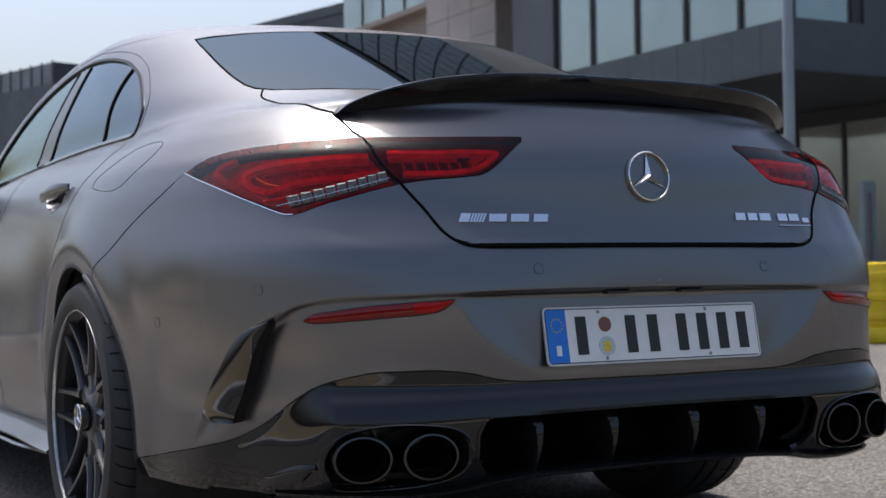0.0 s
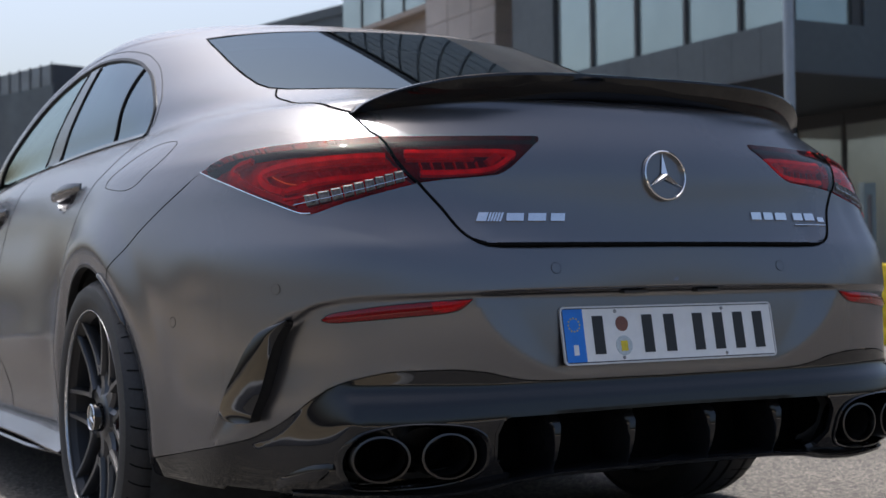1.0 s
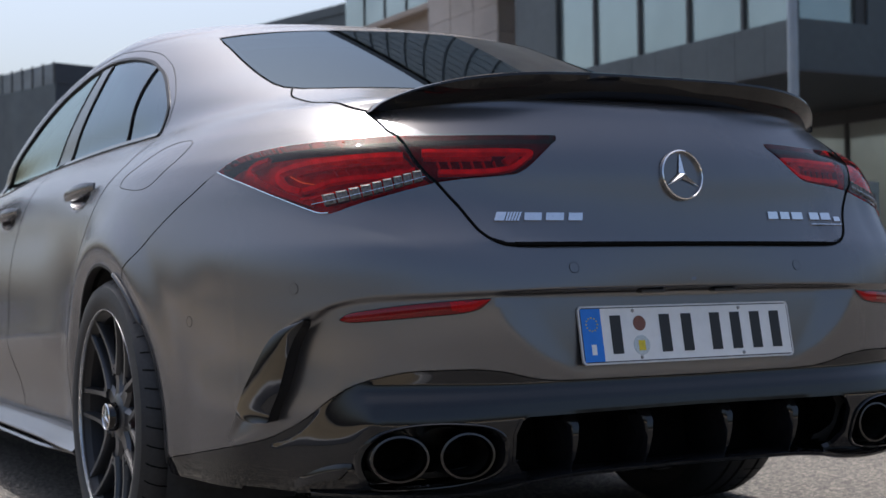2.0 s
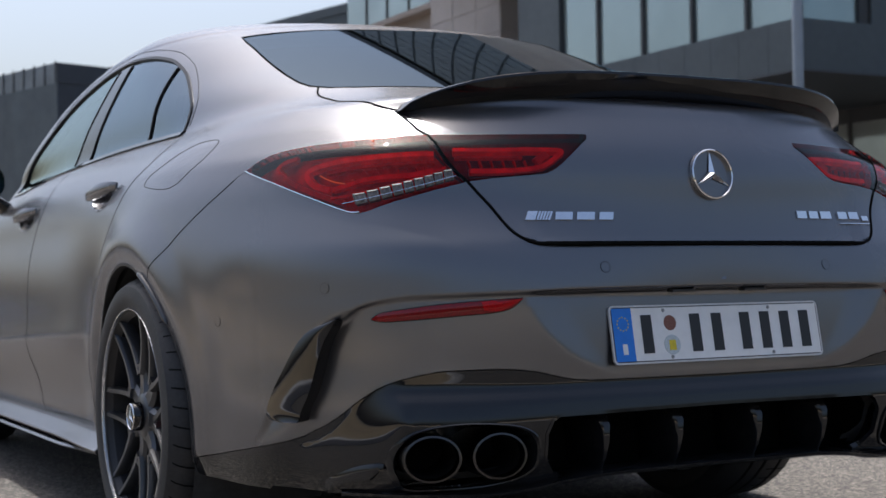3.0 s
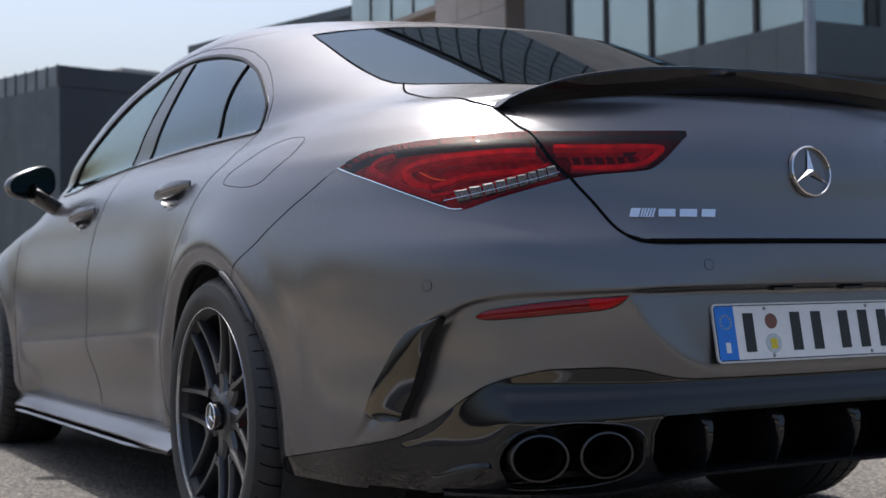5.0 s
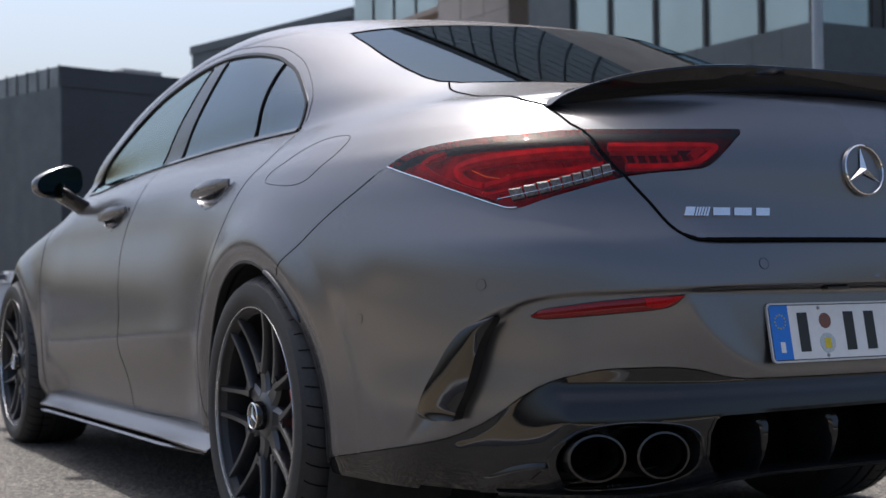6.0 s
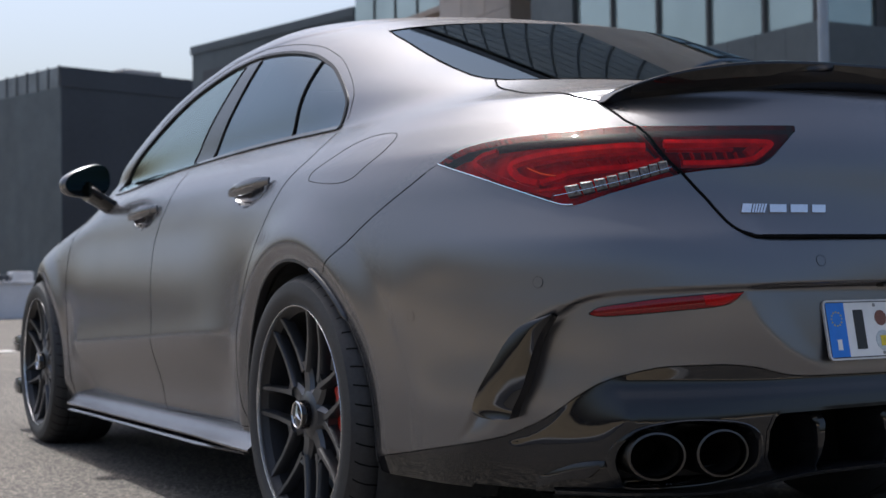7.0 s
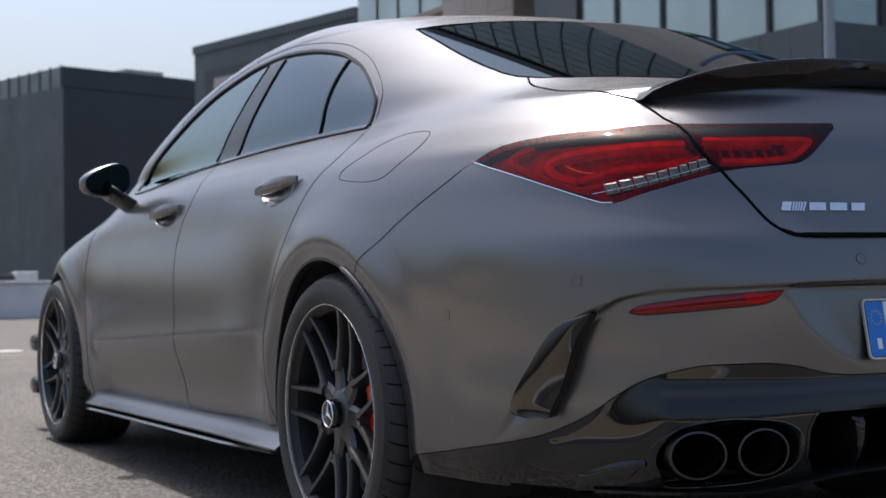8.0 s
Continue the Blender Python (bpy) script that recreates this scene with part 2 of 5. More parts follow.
def slice_plan(z):
    """The right half of the slice at height z, from the rear centre to the front centre, evenly resampled."""
    yr, yf, w, length, n, m = (float(f(z)) for f in (REAR_Y, FRONT_Y, HALF_W, REAR_L, REAR_N, REAR_M))
    t = np.linspace(0, 1, 1500) ** 1.0 * math.pi / 2
    rear = np.c_[w * np.sin(t) ** (2 / n), yr + length * (1 - np.cos(t) ** (2 / m))]
    fl = min(1.1 - 0.55 * float(ease(z, 0.86, 1.0)), yf - yr - length - 0.02)
    front = np.c_[w * np.sin(t[::-1]) ** (2 / (3.2 + 1.6 * float(ease(z, 0.98, 1.06)))), yf - fl * (1 - np.cos(t[::-1]) ** (2 / 2.2))]
    out = []
    for curve, count, power in ((rear, 190, 1.0), (np.array([rear[-1], front[0]]), 220, 1.0), (front, 90, 1.0)):
        s = np.r_[0, np.cumsum(np.hypot(*np.diff(curve, axis=0).T))]
        q = np.linspace(0, s[-1], count + 1)[:-1] if s[-1] > 0 else np.zeros(count)
        out.append(np.c_[np.interp(q, s, curve[:, 0]), np.interp(q, s, curve[:, 1])])
    out.append(front[-1:])
    return np.vstack(out)


LEVELS = np.r_[np.arange(0.20, 0.585, 0.0075), np.arange(0.585, 0.63, 0.003), np.arange(0.63, 0.94, 0.0075), np.arange(0.94, 1.08, 0.004), np.arange(1.08, 1.31, 0.0075), 1.31 + 0.096 * np.sin(np.linspace(0, math.pi / 2, 40))]
half = np.array([slice_plan(z) for z in LEVELS])


CREASE = along([(0.0, 0.616), (0.30, 0.614), (0.44, 0.612), (0.56, 0.609), (0.65, 0.606), (0.70, 0.598), (0.725, 0.590), (0.742, 0.578), (0.760, 0.566), (0.786, 0.5385), (0.800, 0.510), (0.8125, 0.467), (0.8205, 0.4235), (0.826, 0.37), (0.84, 0.30), (0.95, 0.0)])
PLATE_EDGE = along([(0.40, 0.30), (0.461, 0.335), (0.505, 0.383), (0.57, 0.430), (0.62, 0.447)])
DIFF_TOP = along([(0.0, 0.441), (0.30, 0.443), (0.341, 0.446), (0.385, 0.454), (0.433, 0.465), (0.505, 0.471), (0.590, 0.470), (0.654, 0.459), (0.692, 0.444), (0.711, 0.428), (0.732, 0.402), (0.745, 0.383), (0.760, 0.365), (0.772, 0.352), (0.788, 0.338), (0.818, 0.322), (0.838, 0.308), (0.854, 0.290), (0.870, 0.270), (0.95, 0.255)])


def sculpt(x, y, z):
    """How far the flanks stand out from the plain slices: hips, arches, creases, the waist that narrows forward."""
    side = ease(np.abs(x), 0.55, 0.80)
    out = 0.042 * bell(y, 1.00, 0.42) * bell(z, 0.67, 0.20) + 0.034 * bell(y, 3.77, 0.45) * bell(z, 0.62, 0.2)
    for axle in (AXLE_R, AXLE_F):
        d = np.hypot(y - axle - 0.03, z - HUB_Z + 0.012)
        out = out + 0.012 * ease(d, 0.520, 0.415) * (1 - 0.95 * ease(d, 0.425, 0.362)) * ease(z, 0.16, 0.30)
    crease = 0.455 + 0.050 * (2.33 - y)
    doors = ease(y, 1.40, 1.75) * (1 - ease(y, 3.10, 3.35))
    ridge = np.exp(-0.5 * (z - crease + np.hypot(z - crease, 0.022)) / 0.11)
    out = out + 0.032 * ridge * doors - 0.064 * doors * ease(crease - z, -0.020, 0.17)
    out = out + (0.010 * bell(z, 0.62, 0.12) - 0.010 * bell(z, 0.80, 0.09)) * ease(y, 1.50, 1.95) * (1 - ease(y, 3.0, 3.5))
    out = out - 0.045 * ease(y, 2.3, 3.3) * bell(z, 0.965, 0.07)
    return out * side


LEAN = along([(0.0, 0.0), (0.66, 0.07), (0.69, 0.02), (0.72, -0.015), (0.76, -0.05), (0.80, -0.085), (0.84, -0.11), (1.0, -0.12)])
SAG = along([(0.0, 0.0), (0.12, 0.0045), (0.25, 0.018), (0.40, 0.037), (0.47, 0.042), (0.55, 0.038), (0.62, 0.018), (0.66, 0.006), (0.70, 0.0), (1.0, 0.0)])


def tail(x, y, z):
    """How far the tail stands in (forward) from the plain slices: the step under the bumper's crease, the plate's hollow, the apron's shelf."""
    ax = np.abs(x)
    rear = 1 - ease(y, 0.45, 0.60)
    under = ease(z, CREASE(ax) + 0.003, CREASE(ax) - 0.007 - 0.016 * ease(ax, 0.70, 0.78))
    step = (0.007 + 0.015 * ease(ax, 0.66, 0.785)) * np.maximum(ease(z, 0.345, 0.395), ease(ax, 0.64, 0.69))
    hollow = 0.030 * np.clip((z - 0.405) / 0.195, 0, 1) * ease(ax, PLATE_EDGE(z) + 0.055, PLATE_EDGE(z) - 0.095)
    brim = np.minimum(0.440, DIFF_TOP(ax) - 0.002)
    apron = (0.55 * ease(z, brim, brim - 0.030) + 0.45 * np.clip((brim - 0.020 - z) / 0.036, 0, 1)) * (1 - ease(ax, 0.665, 0.725))
    lid_in = 0.008 * ease(z, 0.700, 0.708) * (1 - np.clip((z - 0.71) / 0.20, 0, 1)) * (1 - ease(ax, 0.38, 0.43 + 0.40 * np.clip(z - 0.70, 0, 0.2)))
    shelf = -0.030 * apron * ease(z, 0.20, 0.31)
    below = np.clip(DIFF_TOP(ax) - z, 0, 1)
    keel = -(np.clip(REAR_Y(np.minimum(z, DIFF_TOP(ax))) - REAR_Y(DIFF_TOP(ax)), 0, 1) + LEAN(ax) * below) * ease(ax, 0.655, 0.70) * ease(z, 0.23, 0.28)
    tuck = 0.010 * ease(z, 0.715, 0.600) * ease(z, 0.36, 0.50) * ease(ax, 0.36, 0.62)
    brow = 0.006 * ease(z, 0.60, 0.695) * (1 - ease(z, 0.700, 0.708)) * (1 - ease(ax, 0.30, 0.52))
    rise = np.clip((z - 0.914) / 0.072, 0, 1)
    shoulder = 0.028 * (0.6 * rise + 0.4 * rise * rise * (3 - 2 * rise)) * (1 - ease(z, 1.015, 1.07)) * bell(ax, 0.615, 0.085)
    return rear * (shoulder + tuck + brow + under * np.maximum(step * (1 - (1 - ease(z, DIFF_TOP(ax) - 0.002, DIFF_TOP(ax) + 0.10)) * ease(ax, 0.79, 0.83)), hollow) + shelf + keel + lid_in)


h = half.copy()
nv, nu = h.shape[0], h.shape[1]
zz = np.repeat(LEVELS[:, None], nu, 1)
out, inn = sculpt(h[:, :, 0], h[:, :, 1], zz), tail(h[:, :, 0], h[:, :, 1], zz)
was = h[:, :, 0].copy()
h[:, :, 0] += out
h[:, :, 1] += SAG(np.abs(was)) * ease(zz, 0.58, 0.82) * (1 - ease(zz, 0.97, 1.03)) * (1 - ease(h[:, :, 1], 0.45, 0.60))
plain = np.dstack([h[:, :, 0], h[:, :, 1], zz])
h[:, :, 1] += inn * (1 - 0.55 * ease(was, 0.72, 0.82))
h[:, :, 0] -= inn * 0.75 * ease(was, 0.66, 0.80)
# even out the apron's flanks
apron_side = ease(was, 0.675, 0.715) * ease(DIFF_TOP(was) - zz, 0.0, 0.035) * ease(zz, 0.225, 0.25) * (1 - ease(h[:, :, 1], 0.60, 0.72))
even = apron_side[:, :, None]
for _ in range(45):
    mean = h.copy()
    mean[1:-1, 1:-1] = (h[2:, 1:-1] + h[:-2, 1:-1] + h[1:-1, 2:] + h[1:-1, :-2]) / 4
    h += even * (mean - h)
right = np.dstack([h[:, :, 0], h[:, :, 1], zz])
left = right[:, ::-1].copy()
left[:, :, 0] *= -1
ring = np.concatenate([right, left[:, 1:-1]], axis=1)
NU = ring.shape[1]
verts = ring.reshape(-1, 3)
iu, iv = np.meshgrid(np.arange(NU), np.arange(nv - 1))
faces = np.stack([iv * NU + iu, iv * NU + (iu + 1) % NU, (iv + 1) * NU + (iu + 1) % NU, (iv + 1) * NU + iu], -1).reshape(-1, 4)

# smooth normals of the ring of slices
gu = np.roll(ring, -1, 1) - np.roll(ring, 1, 1)
gv = np.gradient(ring, axis=0)
normals = np.cross(gu, gv)
normals /= np.maximum(np.linalg.norm(normals, axis=2, keepdims=True), 1e-9)
normals[-1] = (0, 0, 1)
normals = normals.reshape(-1, 3)
if (normals[:, 0] * verts[:, 0]).sum() < 0:
    normals = -normals
from mathutils.bvhtree import BVHTree
SKIN = BVHTree.FromPolygons([tuple(v) for v in verts], [tuple(int(i) for i in f) for f in faces])


half_faces = [(v * nu + u, v * nu + u + 1, (v + 1) * nu + u + 1, (v + 1) * nu + u) for v in range(nv - 1) for u in range(200)]
PLAIN = BVHTree.FromPolygons([tuple(v) for v in plain.reshape(-1, 3)], half_faces)


def on_plain(a, b, side):
    """Place and normal on the tail before its step and hollow were pressed in."""
    hit = PLAIN.ray_cast(Vector((a, -2, b)), Vector((0, 1, 0)))
    n = hit[1] if hit[1].y < 0 else -hit[1]
    return Vector((hit[0].x * side, hit[0].y, hit[0].z)), Vector((n.x * side, n.y, n.z))


def on_body(plane, a, b, side=-1):
    """Place and normal on the body: 'R' looks at the tail (a = distance from the middle, b = height), 'S' at a flank (a = place along, b = height), 'T' down from above (a = from the middle, b = place along)."""
    if plane == "R":
        hit = SKIN.ray_cast(Vector((side * a, -2, b)), Vector((0, 1, 0)))
    elif plane == "T":
        hit = SKIN.ray_cast(Vector((side * a, b, 2)), Vector((0, 0, -1)))
    else:
        hit = SKIN.ray_cast(Vector((side * 2, a, b)), Vector((-side, 0, 0)))
    if hit[0] is None:
        return None, None
    n = Vector(normals[faces[hit[2]]].mean(axis=0)).normalized()
    return hit[0], n


LIP = along([(0.0, 0.268), (0.25, 0.266), (0.36, 0.258), (0.43, 0.246), (0.52, 0.240), (0.64, 0.243), (0.70, 0.243), (0.735, 0.240), (0.80, 0.236), (0.90, 0.232)])


# outlines on the tail (R: from the middle, height) and on the flanks (S: along, height)
LAMP_TOP = [(0.803, 0.863), (0.789, 0.879), (0.771, 0.892), (0.747, 0.900), (0.722, 0.904), (0.686, 0.907), (0.642, 0.910), (0.590, 0.913), (0.561, 0.9145)]
LAMP_SIDE = [(0.561, 0.9145), (0.554, 0.874), (0.538, 0.842), (0.520, 0.822)]
LAMP_LOW = [(0.520, 0.822), (0.579, 0.807), (0.631, 0.792), (0.667, 0.780), (0.694, 0.768), (0.710, 0.765), (0.722, 0.770), (0.744, 0.788), (0.771, 0.814), (0.794, 0.844), (0.803, 0.863)]
LAMP_TOP = [tuple(q) for q in spline(LAMP_TOP, 4)]
LAMP_SIDE = [tuple(q) for q in spline(LAMP_SIDE, 4)]
LAMP_LOW = [tuple(q) for q in spline(LAMP_LOW, 4)]
LAMP_OUT = LAMP_TOP + LAMP_SIDE[1:] + LAMP_LOW[1:-1]
LAMP_IN = [(0.561, 0.9145), (0.494, 0.914), (0.390, 0.915), (0.253, 0.917)] + [tuple(q) for q in spline([(0.279, 0.900), (0.312, 0.874), (0.340, 0.852), (0.367, 0.839), (0.413, 0.834), (0.470, 0.829), (0.520, 0.822)], 4)] + LAMP_SIDE[::-1][1:-1]
LID_SIDE = [(0.0, 0.706), (0.385, 0.706), (0.422, 0.709), (0.442, 0.717), (0.456, 0.729), (0.466, 0.743), (0.484, 0.775), (0.502, 0.799)] + LAMP_SIDE[::-1] + [(0.570, 0.928), (0.573, 0.954), (0.575, 0.972)]
DECK_SIDE = [tuple(q) for q in spline([(0.571, 0.286), (0.583, 0.312), (0.594, 0.345), (0.599, 0.385), (0.600, 0.430), (0.599, 0.490), (0.597, 0.550), (0.595, 0.605), (0.587, 0.648), (0.570, 0.684)], 5)]
GLASS = [(0.0, 1.050), (0.397, 1.056), (0.52, 1.061), (0.556, 1.066), (0.575, 1.076), (0.578, 1.092), (0.570, 1.122), (0.557, 1.159), (0.544, 1.202), (0.525, 1.26), (0.513, 1.286), (0.478, 1.289), (0.39, 1.290), (0.27, 1.290), (0.0, 1.290)]
CUT = [(0.46, 0.890), (0.529, 0.862), (0.588, 0.825), (0.653, 0.789), (0.722, 0.748), (0.787, 0.706), (0.838, 0.675), (0.861, 0.648)]
POD = [(0.430, 0.305), (0.436, 0.283), (0.462, 0.266), (0.510, 0.256), (0.564, 0.252), (0.620, 0.250), (0.656, 0.252), (0.676, 0.266), (0.691, 0.292), (0.692, 0.318), (0.681, 0.343), (0.653, 0.364), (0.591, 0.375), (0.519, 0.373), (0.468, 0.364), (0.438, 0.343)]
RECESS = [(0.0, 0.386), (0.39, 0.383), (0.405, 0.375), (0.418, 0.350), (0.414, 0.30), (0.39, 0.272), (0.36, 0.262), (0.25, 0.270), (0.0, 0.272)]
WIN_TOP = [(1.175, 1.010), (1.178, 1.043), (1.207, 1.091), (1.346, 1.174), (1.447, 1.216), (1.541, 1.246), (1.679, 1.273), (1.807, 1.288), (1.947, 1.298), (2.083, 1.297), (2.228, 1.286), (2.47, 1.246), (2.66, 1.194), (2.83, 1.132), (3.034, 1.056), (3.19, 0.992)]
BELT = [(1.175, 1.010), (1.496, 1.016), (1.886, 1.015), (2.26, 1.004), (2.48, 0.994), (2.74, 0.980), (3.0, 0.967), (3.20, 0.968)]


def pillar_y(z, front):
    """Where the black pillar between the door windows begins and ends at height z."""
    return (2.325 - 0.95 * (z - 1.0)) if front else (2.140 - 0.75 * (z - 1.0))


def quarter_y(z):
    """Where the bar between rear door window and quarter window stands at height z."""
    return 1.505 - 0.18 * (z - 1.01)


REAR_DOOR = [(1.160, 1.003), (1.140, 0.965), (1.150, 0.924), (1.212, 0.873), (1.267, 0.807), (1.348, 0.713), (1.412, 0.628), (1.460, 0.55), (1.486, 0.47), (1.494, 0.39), (1.480, 0.325), (1.45, 0.285), (1.42, 0.262)]
MID_DOOR = [(2.262, 1.000), (2.207, 0.92), (2.215, 0.87), (2.262, 0.815), (2.283, 0.75), (2.255, 0.65), (2.224, 0.54), (2.208, 0.462), (2.238, 0.391), (2.272, 0.32), (2.262, 0.265), (2.252, 0.243)]
FRONT_DOOR = [(3.20, 0.955), (3.27, 0.89), (3.325, 0.80), (3.34, 0.64), (3.335, 0.43), (3.31, 0.222)]
CUPS, CUP_LONG, CUP_TALL = {"r": (1.470, 0.864), "f": (2.445, 0.842)}, 0.112, 0.036
SILL = [(1.42, 0.262), (2.252, 0.243), (3.31, 0.222)]
FLAP = [(1.035, 0.862), (1.060, 0.872), (1.052, 0.889), (0.999, 0.911), (0.933, 0.939), (0.860, 0.954), (0.774, 0.953), (0.742, 0.940), (0.749, 0.909), (0.790, 0.878), (0.832, 0.854), (0.904, 0.849)]
WIN_TOP = [tuple(q) for q in spline(WIN_TOP, 6)]
BELT = [tuple(q) for q in spline(BELT, 4)]
FLAP = [tuple(q) for q in spline(FLAP, 5, True)]
REAR_DOOR = [tuple(q) for q in spline(REAR_DOOR, 5)]
MID_DOOR = [tuple(q) for q in spline(MID_DOOR, 5)]
CUT = [tuple(q) for q in spline(CUT, 5)]
POD = [tuple(q) for q in spline(POD, 5, True)]
ARCH_R, ARCH_Z, ARCH_ON = 0.375, 0.308, 0.03


def arch(axle):
    return [(axle + ARCH_ON + ARCH_R * math.cos(a), ARCH_Z + ARCH_R * math.sin(a)) for a in np.linspace(-0.45, math.pi + 0.45, 60)]


def inside(p, q, poly):
    """Which points (p, q) lie in a closed outline."""
    c = np.zeros(len(p), bool)
    k = np.array(poly, float)
    for (x0, y0), (x1, y1) in zip(k, np.roll(k, -1, 0)):
        if y0 != y1:
            c ^= ((y0 > q) != (y1 > q)) & (p < (x1 - x0) * (q - y0) / (y1 - y0) + x0)
    return c


WIN_ALL = WIN_TOP + [(3.20, 0.968)] + BELT[::-1][1:-1]
DOOR_ALL = REAR_DOOR + SILL[1:] + FRONT_DOOR[::-1][1:] + [(p[0], p[1] - 0.013) for p in BELT[::-1]]
mid_f = verts[faces].mean(axis=1)
FX, FY, FZ = np.abs(mid_f[:, 0]), mid_f[:, 1], mid_f[:, 2]
flank = FX > 0.5
SHELL, LID, BUMPER, APRON, DOOR_R, DOOR_F, W_QUARTER, W_REAR, W_FRONT, PILLAR, W_BACK, LAMP_A, LAMP_B, REFL, BLADE, PODS, HOLE, FILLER, SCREEN, NONE = range(20)
kind = np.full(len(faces), SHELL)


def set_kind(mask, k):
    kind[mask] = k


lid_poly = LID_SIDE + [(0.575, 0.975), (0.0, 0.975)]
deck_edge = along([(y, x) for x, y in DECK_SIDE])
bump_poly = [(0.0, 0.15), (1.0, 0.15), (1.0, 0.90)] + LAMP_LOW[::-1] + [(0.502, 0.797), (0.484, 0.772), (0.466, 0.741), (0.456, 0.7265), (0.442, 0.7140), (0.422, 0.7055), (0.385, 0.702), (0.0, 0.702)]
set_kind(inside(FX, FZ, bump_poly) & (FY < 0.9) & inside(FY, FZ, [(-1, 0.15), (1.2, 0.15), (1.2, 0.648), (0.861, 0.648)] + CUT[::-1][1:] + [(-1, 0.885)]), BUMPER)
set_kind(inside(FX, FZ, lid_poly) & (FY < 1.0) & (FX < 0.62), LID)
set_kind((FZ >= 0.972) & (FZ < 1.075) & (FY < 0.72) & (FX < deck_edge(FY)), LID)
APRON_SIDE = [tuple(q) for q in spline([(0.120, 0.434), (0.133, 0.427), (0.167, 0.402), (0.195, 0.383), (0.231, 0.365), (0.256, 0.354), (0.291, 0.3398), (0.349, 0.3236), (0.429, 0.3083), (0.529, 0.291), (0.628, 0.274), (0.74, 0.255)], 5)]
set_kind((kind == BUMPER) & np.where(FX < 0.80, FZ < DIFF_TOP(FX), FZ < along(APRON_SIDE)(FY)), APRON)
set_kind(inside(FX, FZ, GLASS) & (FY < 1.5), W_BACK)
set_kind(inside(FX, FZ, LAMP_OUT) & (FY < 0.7), LAMP_A)
set_kind(inside(FX, FZ, LAMP_IN) & (FY < 0.4), LAMP_B)
set_kind(inside(FX, FZ, POD) & (FY < 0.5), PODS)
set_kind(inside(FX, FZ, RECESS) & (FY < 0.4), HOLE)
in_door = inside(FY, FZ, DOOR_ALL) & flank
front_half = inside(FY, FZ, MID_DOOR + SILL[2:] + FRONT_DOOR[::-1][1:] + [(2.9, 1.1), (2.262, 1.1)])
set_kind(in_door & ~front_half, DOOR_R)
set_kind(in_door & front_half, DOOR_F)
for ym, zm in CUPS.values():
    set_kind(in_door & (((FY - ym) / CUP_LONG) ** 2 + ((FZ - zm) / CUP_TALL) ** 2 < 1.0), NONE)
win = inside(FY, FZ, WIN_ALL) & flank & (FX > 0.55)
set_kind(win & (FY < quarter_y(FZ)), W_QUARTER)
set_kind(win & (FY >= quarter_y(FZ)), W_REAR)
set_kind(win & (FY >= pillar_y(FZ, 0)), PILLAR)
set_kind(win & (FY >= pillar_y(FZ, 1)), W_FRONT)
set_kind(inside(FY, FZ, FLAP) & flank, FILLER)
scr = (FY > 2.3) & (FZ > 0.985) & (FZ < 1.345) & (FX < HALF_W(FZ) * 0.905) & (normals[faces].mean(axis=1)[:, 1] > 0.3)
set_kind(scr, SCREEN)
set_kind((FZ < LIP(FX) - 0.002) & (FY < 0.75), NONE)
set_kind((FZ < 0.276) & (FX < 0.37) & (FY < 0.4), NONE)
for axle in (AXLE_R, AXLE_F):
    set_kind((np.hypot(FY - axle - ARCH_ON, FZ - ARCH_Z) < ARCH_R) & flank, NONE)

# snap the grid's points that part two pieces onto the outlines
for c in range(4):
    v = faces[:, c]
    low_k, high_k = np.full(len(verts), 99), np.full(len(verts), -1)
    np.minimum.at(low_k, v, kind)
    np.maximum.at(high_k, v, kind)
    if c == 0:
        lo_all, hi_all = low_k, high_k
    else:
        lo_all, hi_all = np.minimum(lo_all, low_k), np.maximum(hi_all, high_k)
mixed = lo_all != hi_all


def dense(poly, closed=True, step=0.004):
    p = np.array(list(poly) + ([poly[0]] if closed else []), float)
    out = [p[:1]]
    for a, b in zip(p, p[1:]):
        n = max(1, int(np.hypot(*(b - a)) / step))
        out.append(a + (b - a) * np.linspace(0, 1, n + 1)[1:, None])
    return np.vstack(out)


R_LINES = np.vstack([dense(q, c) for q, c in ((LAMP_OUT, 1), (LAMP_IN, 1), (LID_SIDE, 0), (GLASS, 0), (POD, 1), (RECESS, 0), ([(a, float(DIFF_TOP(a))) for a in np.linspace(0, 0.803, 100)], 0), (bump_poly[3:], 0))])
S_LINES = np.vstack([dense(q, c) for q, c in ((WIN_ALL, 1), (REAR_DOOR, 0), (MID_DOOR, 0), (FRONT_DOOR, 0), (SILL, 0), ([(p[0], p[1] - 0.013) for p in BELT], 0), (FLAP, 1), (CUT[5:], 0), (APRON_SIDE[24:], 0), (arch(AXLE_R), 0), (arch(AXLE_F), 0), ([(quarter_y(1.0), 1.0), (quarter_y(1.25), 1.25)], 0), ([(pillar_y(1.0, 0), 1.0), (pillar_y(1.3, 0), 1.3)], 0), ([(pillar_y(1.0, 1), 1.0), (pillar_y(1.3, 1), 1.3)], 0))])
verts = verts.copy()
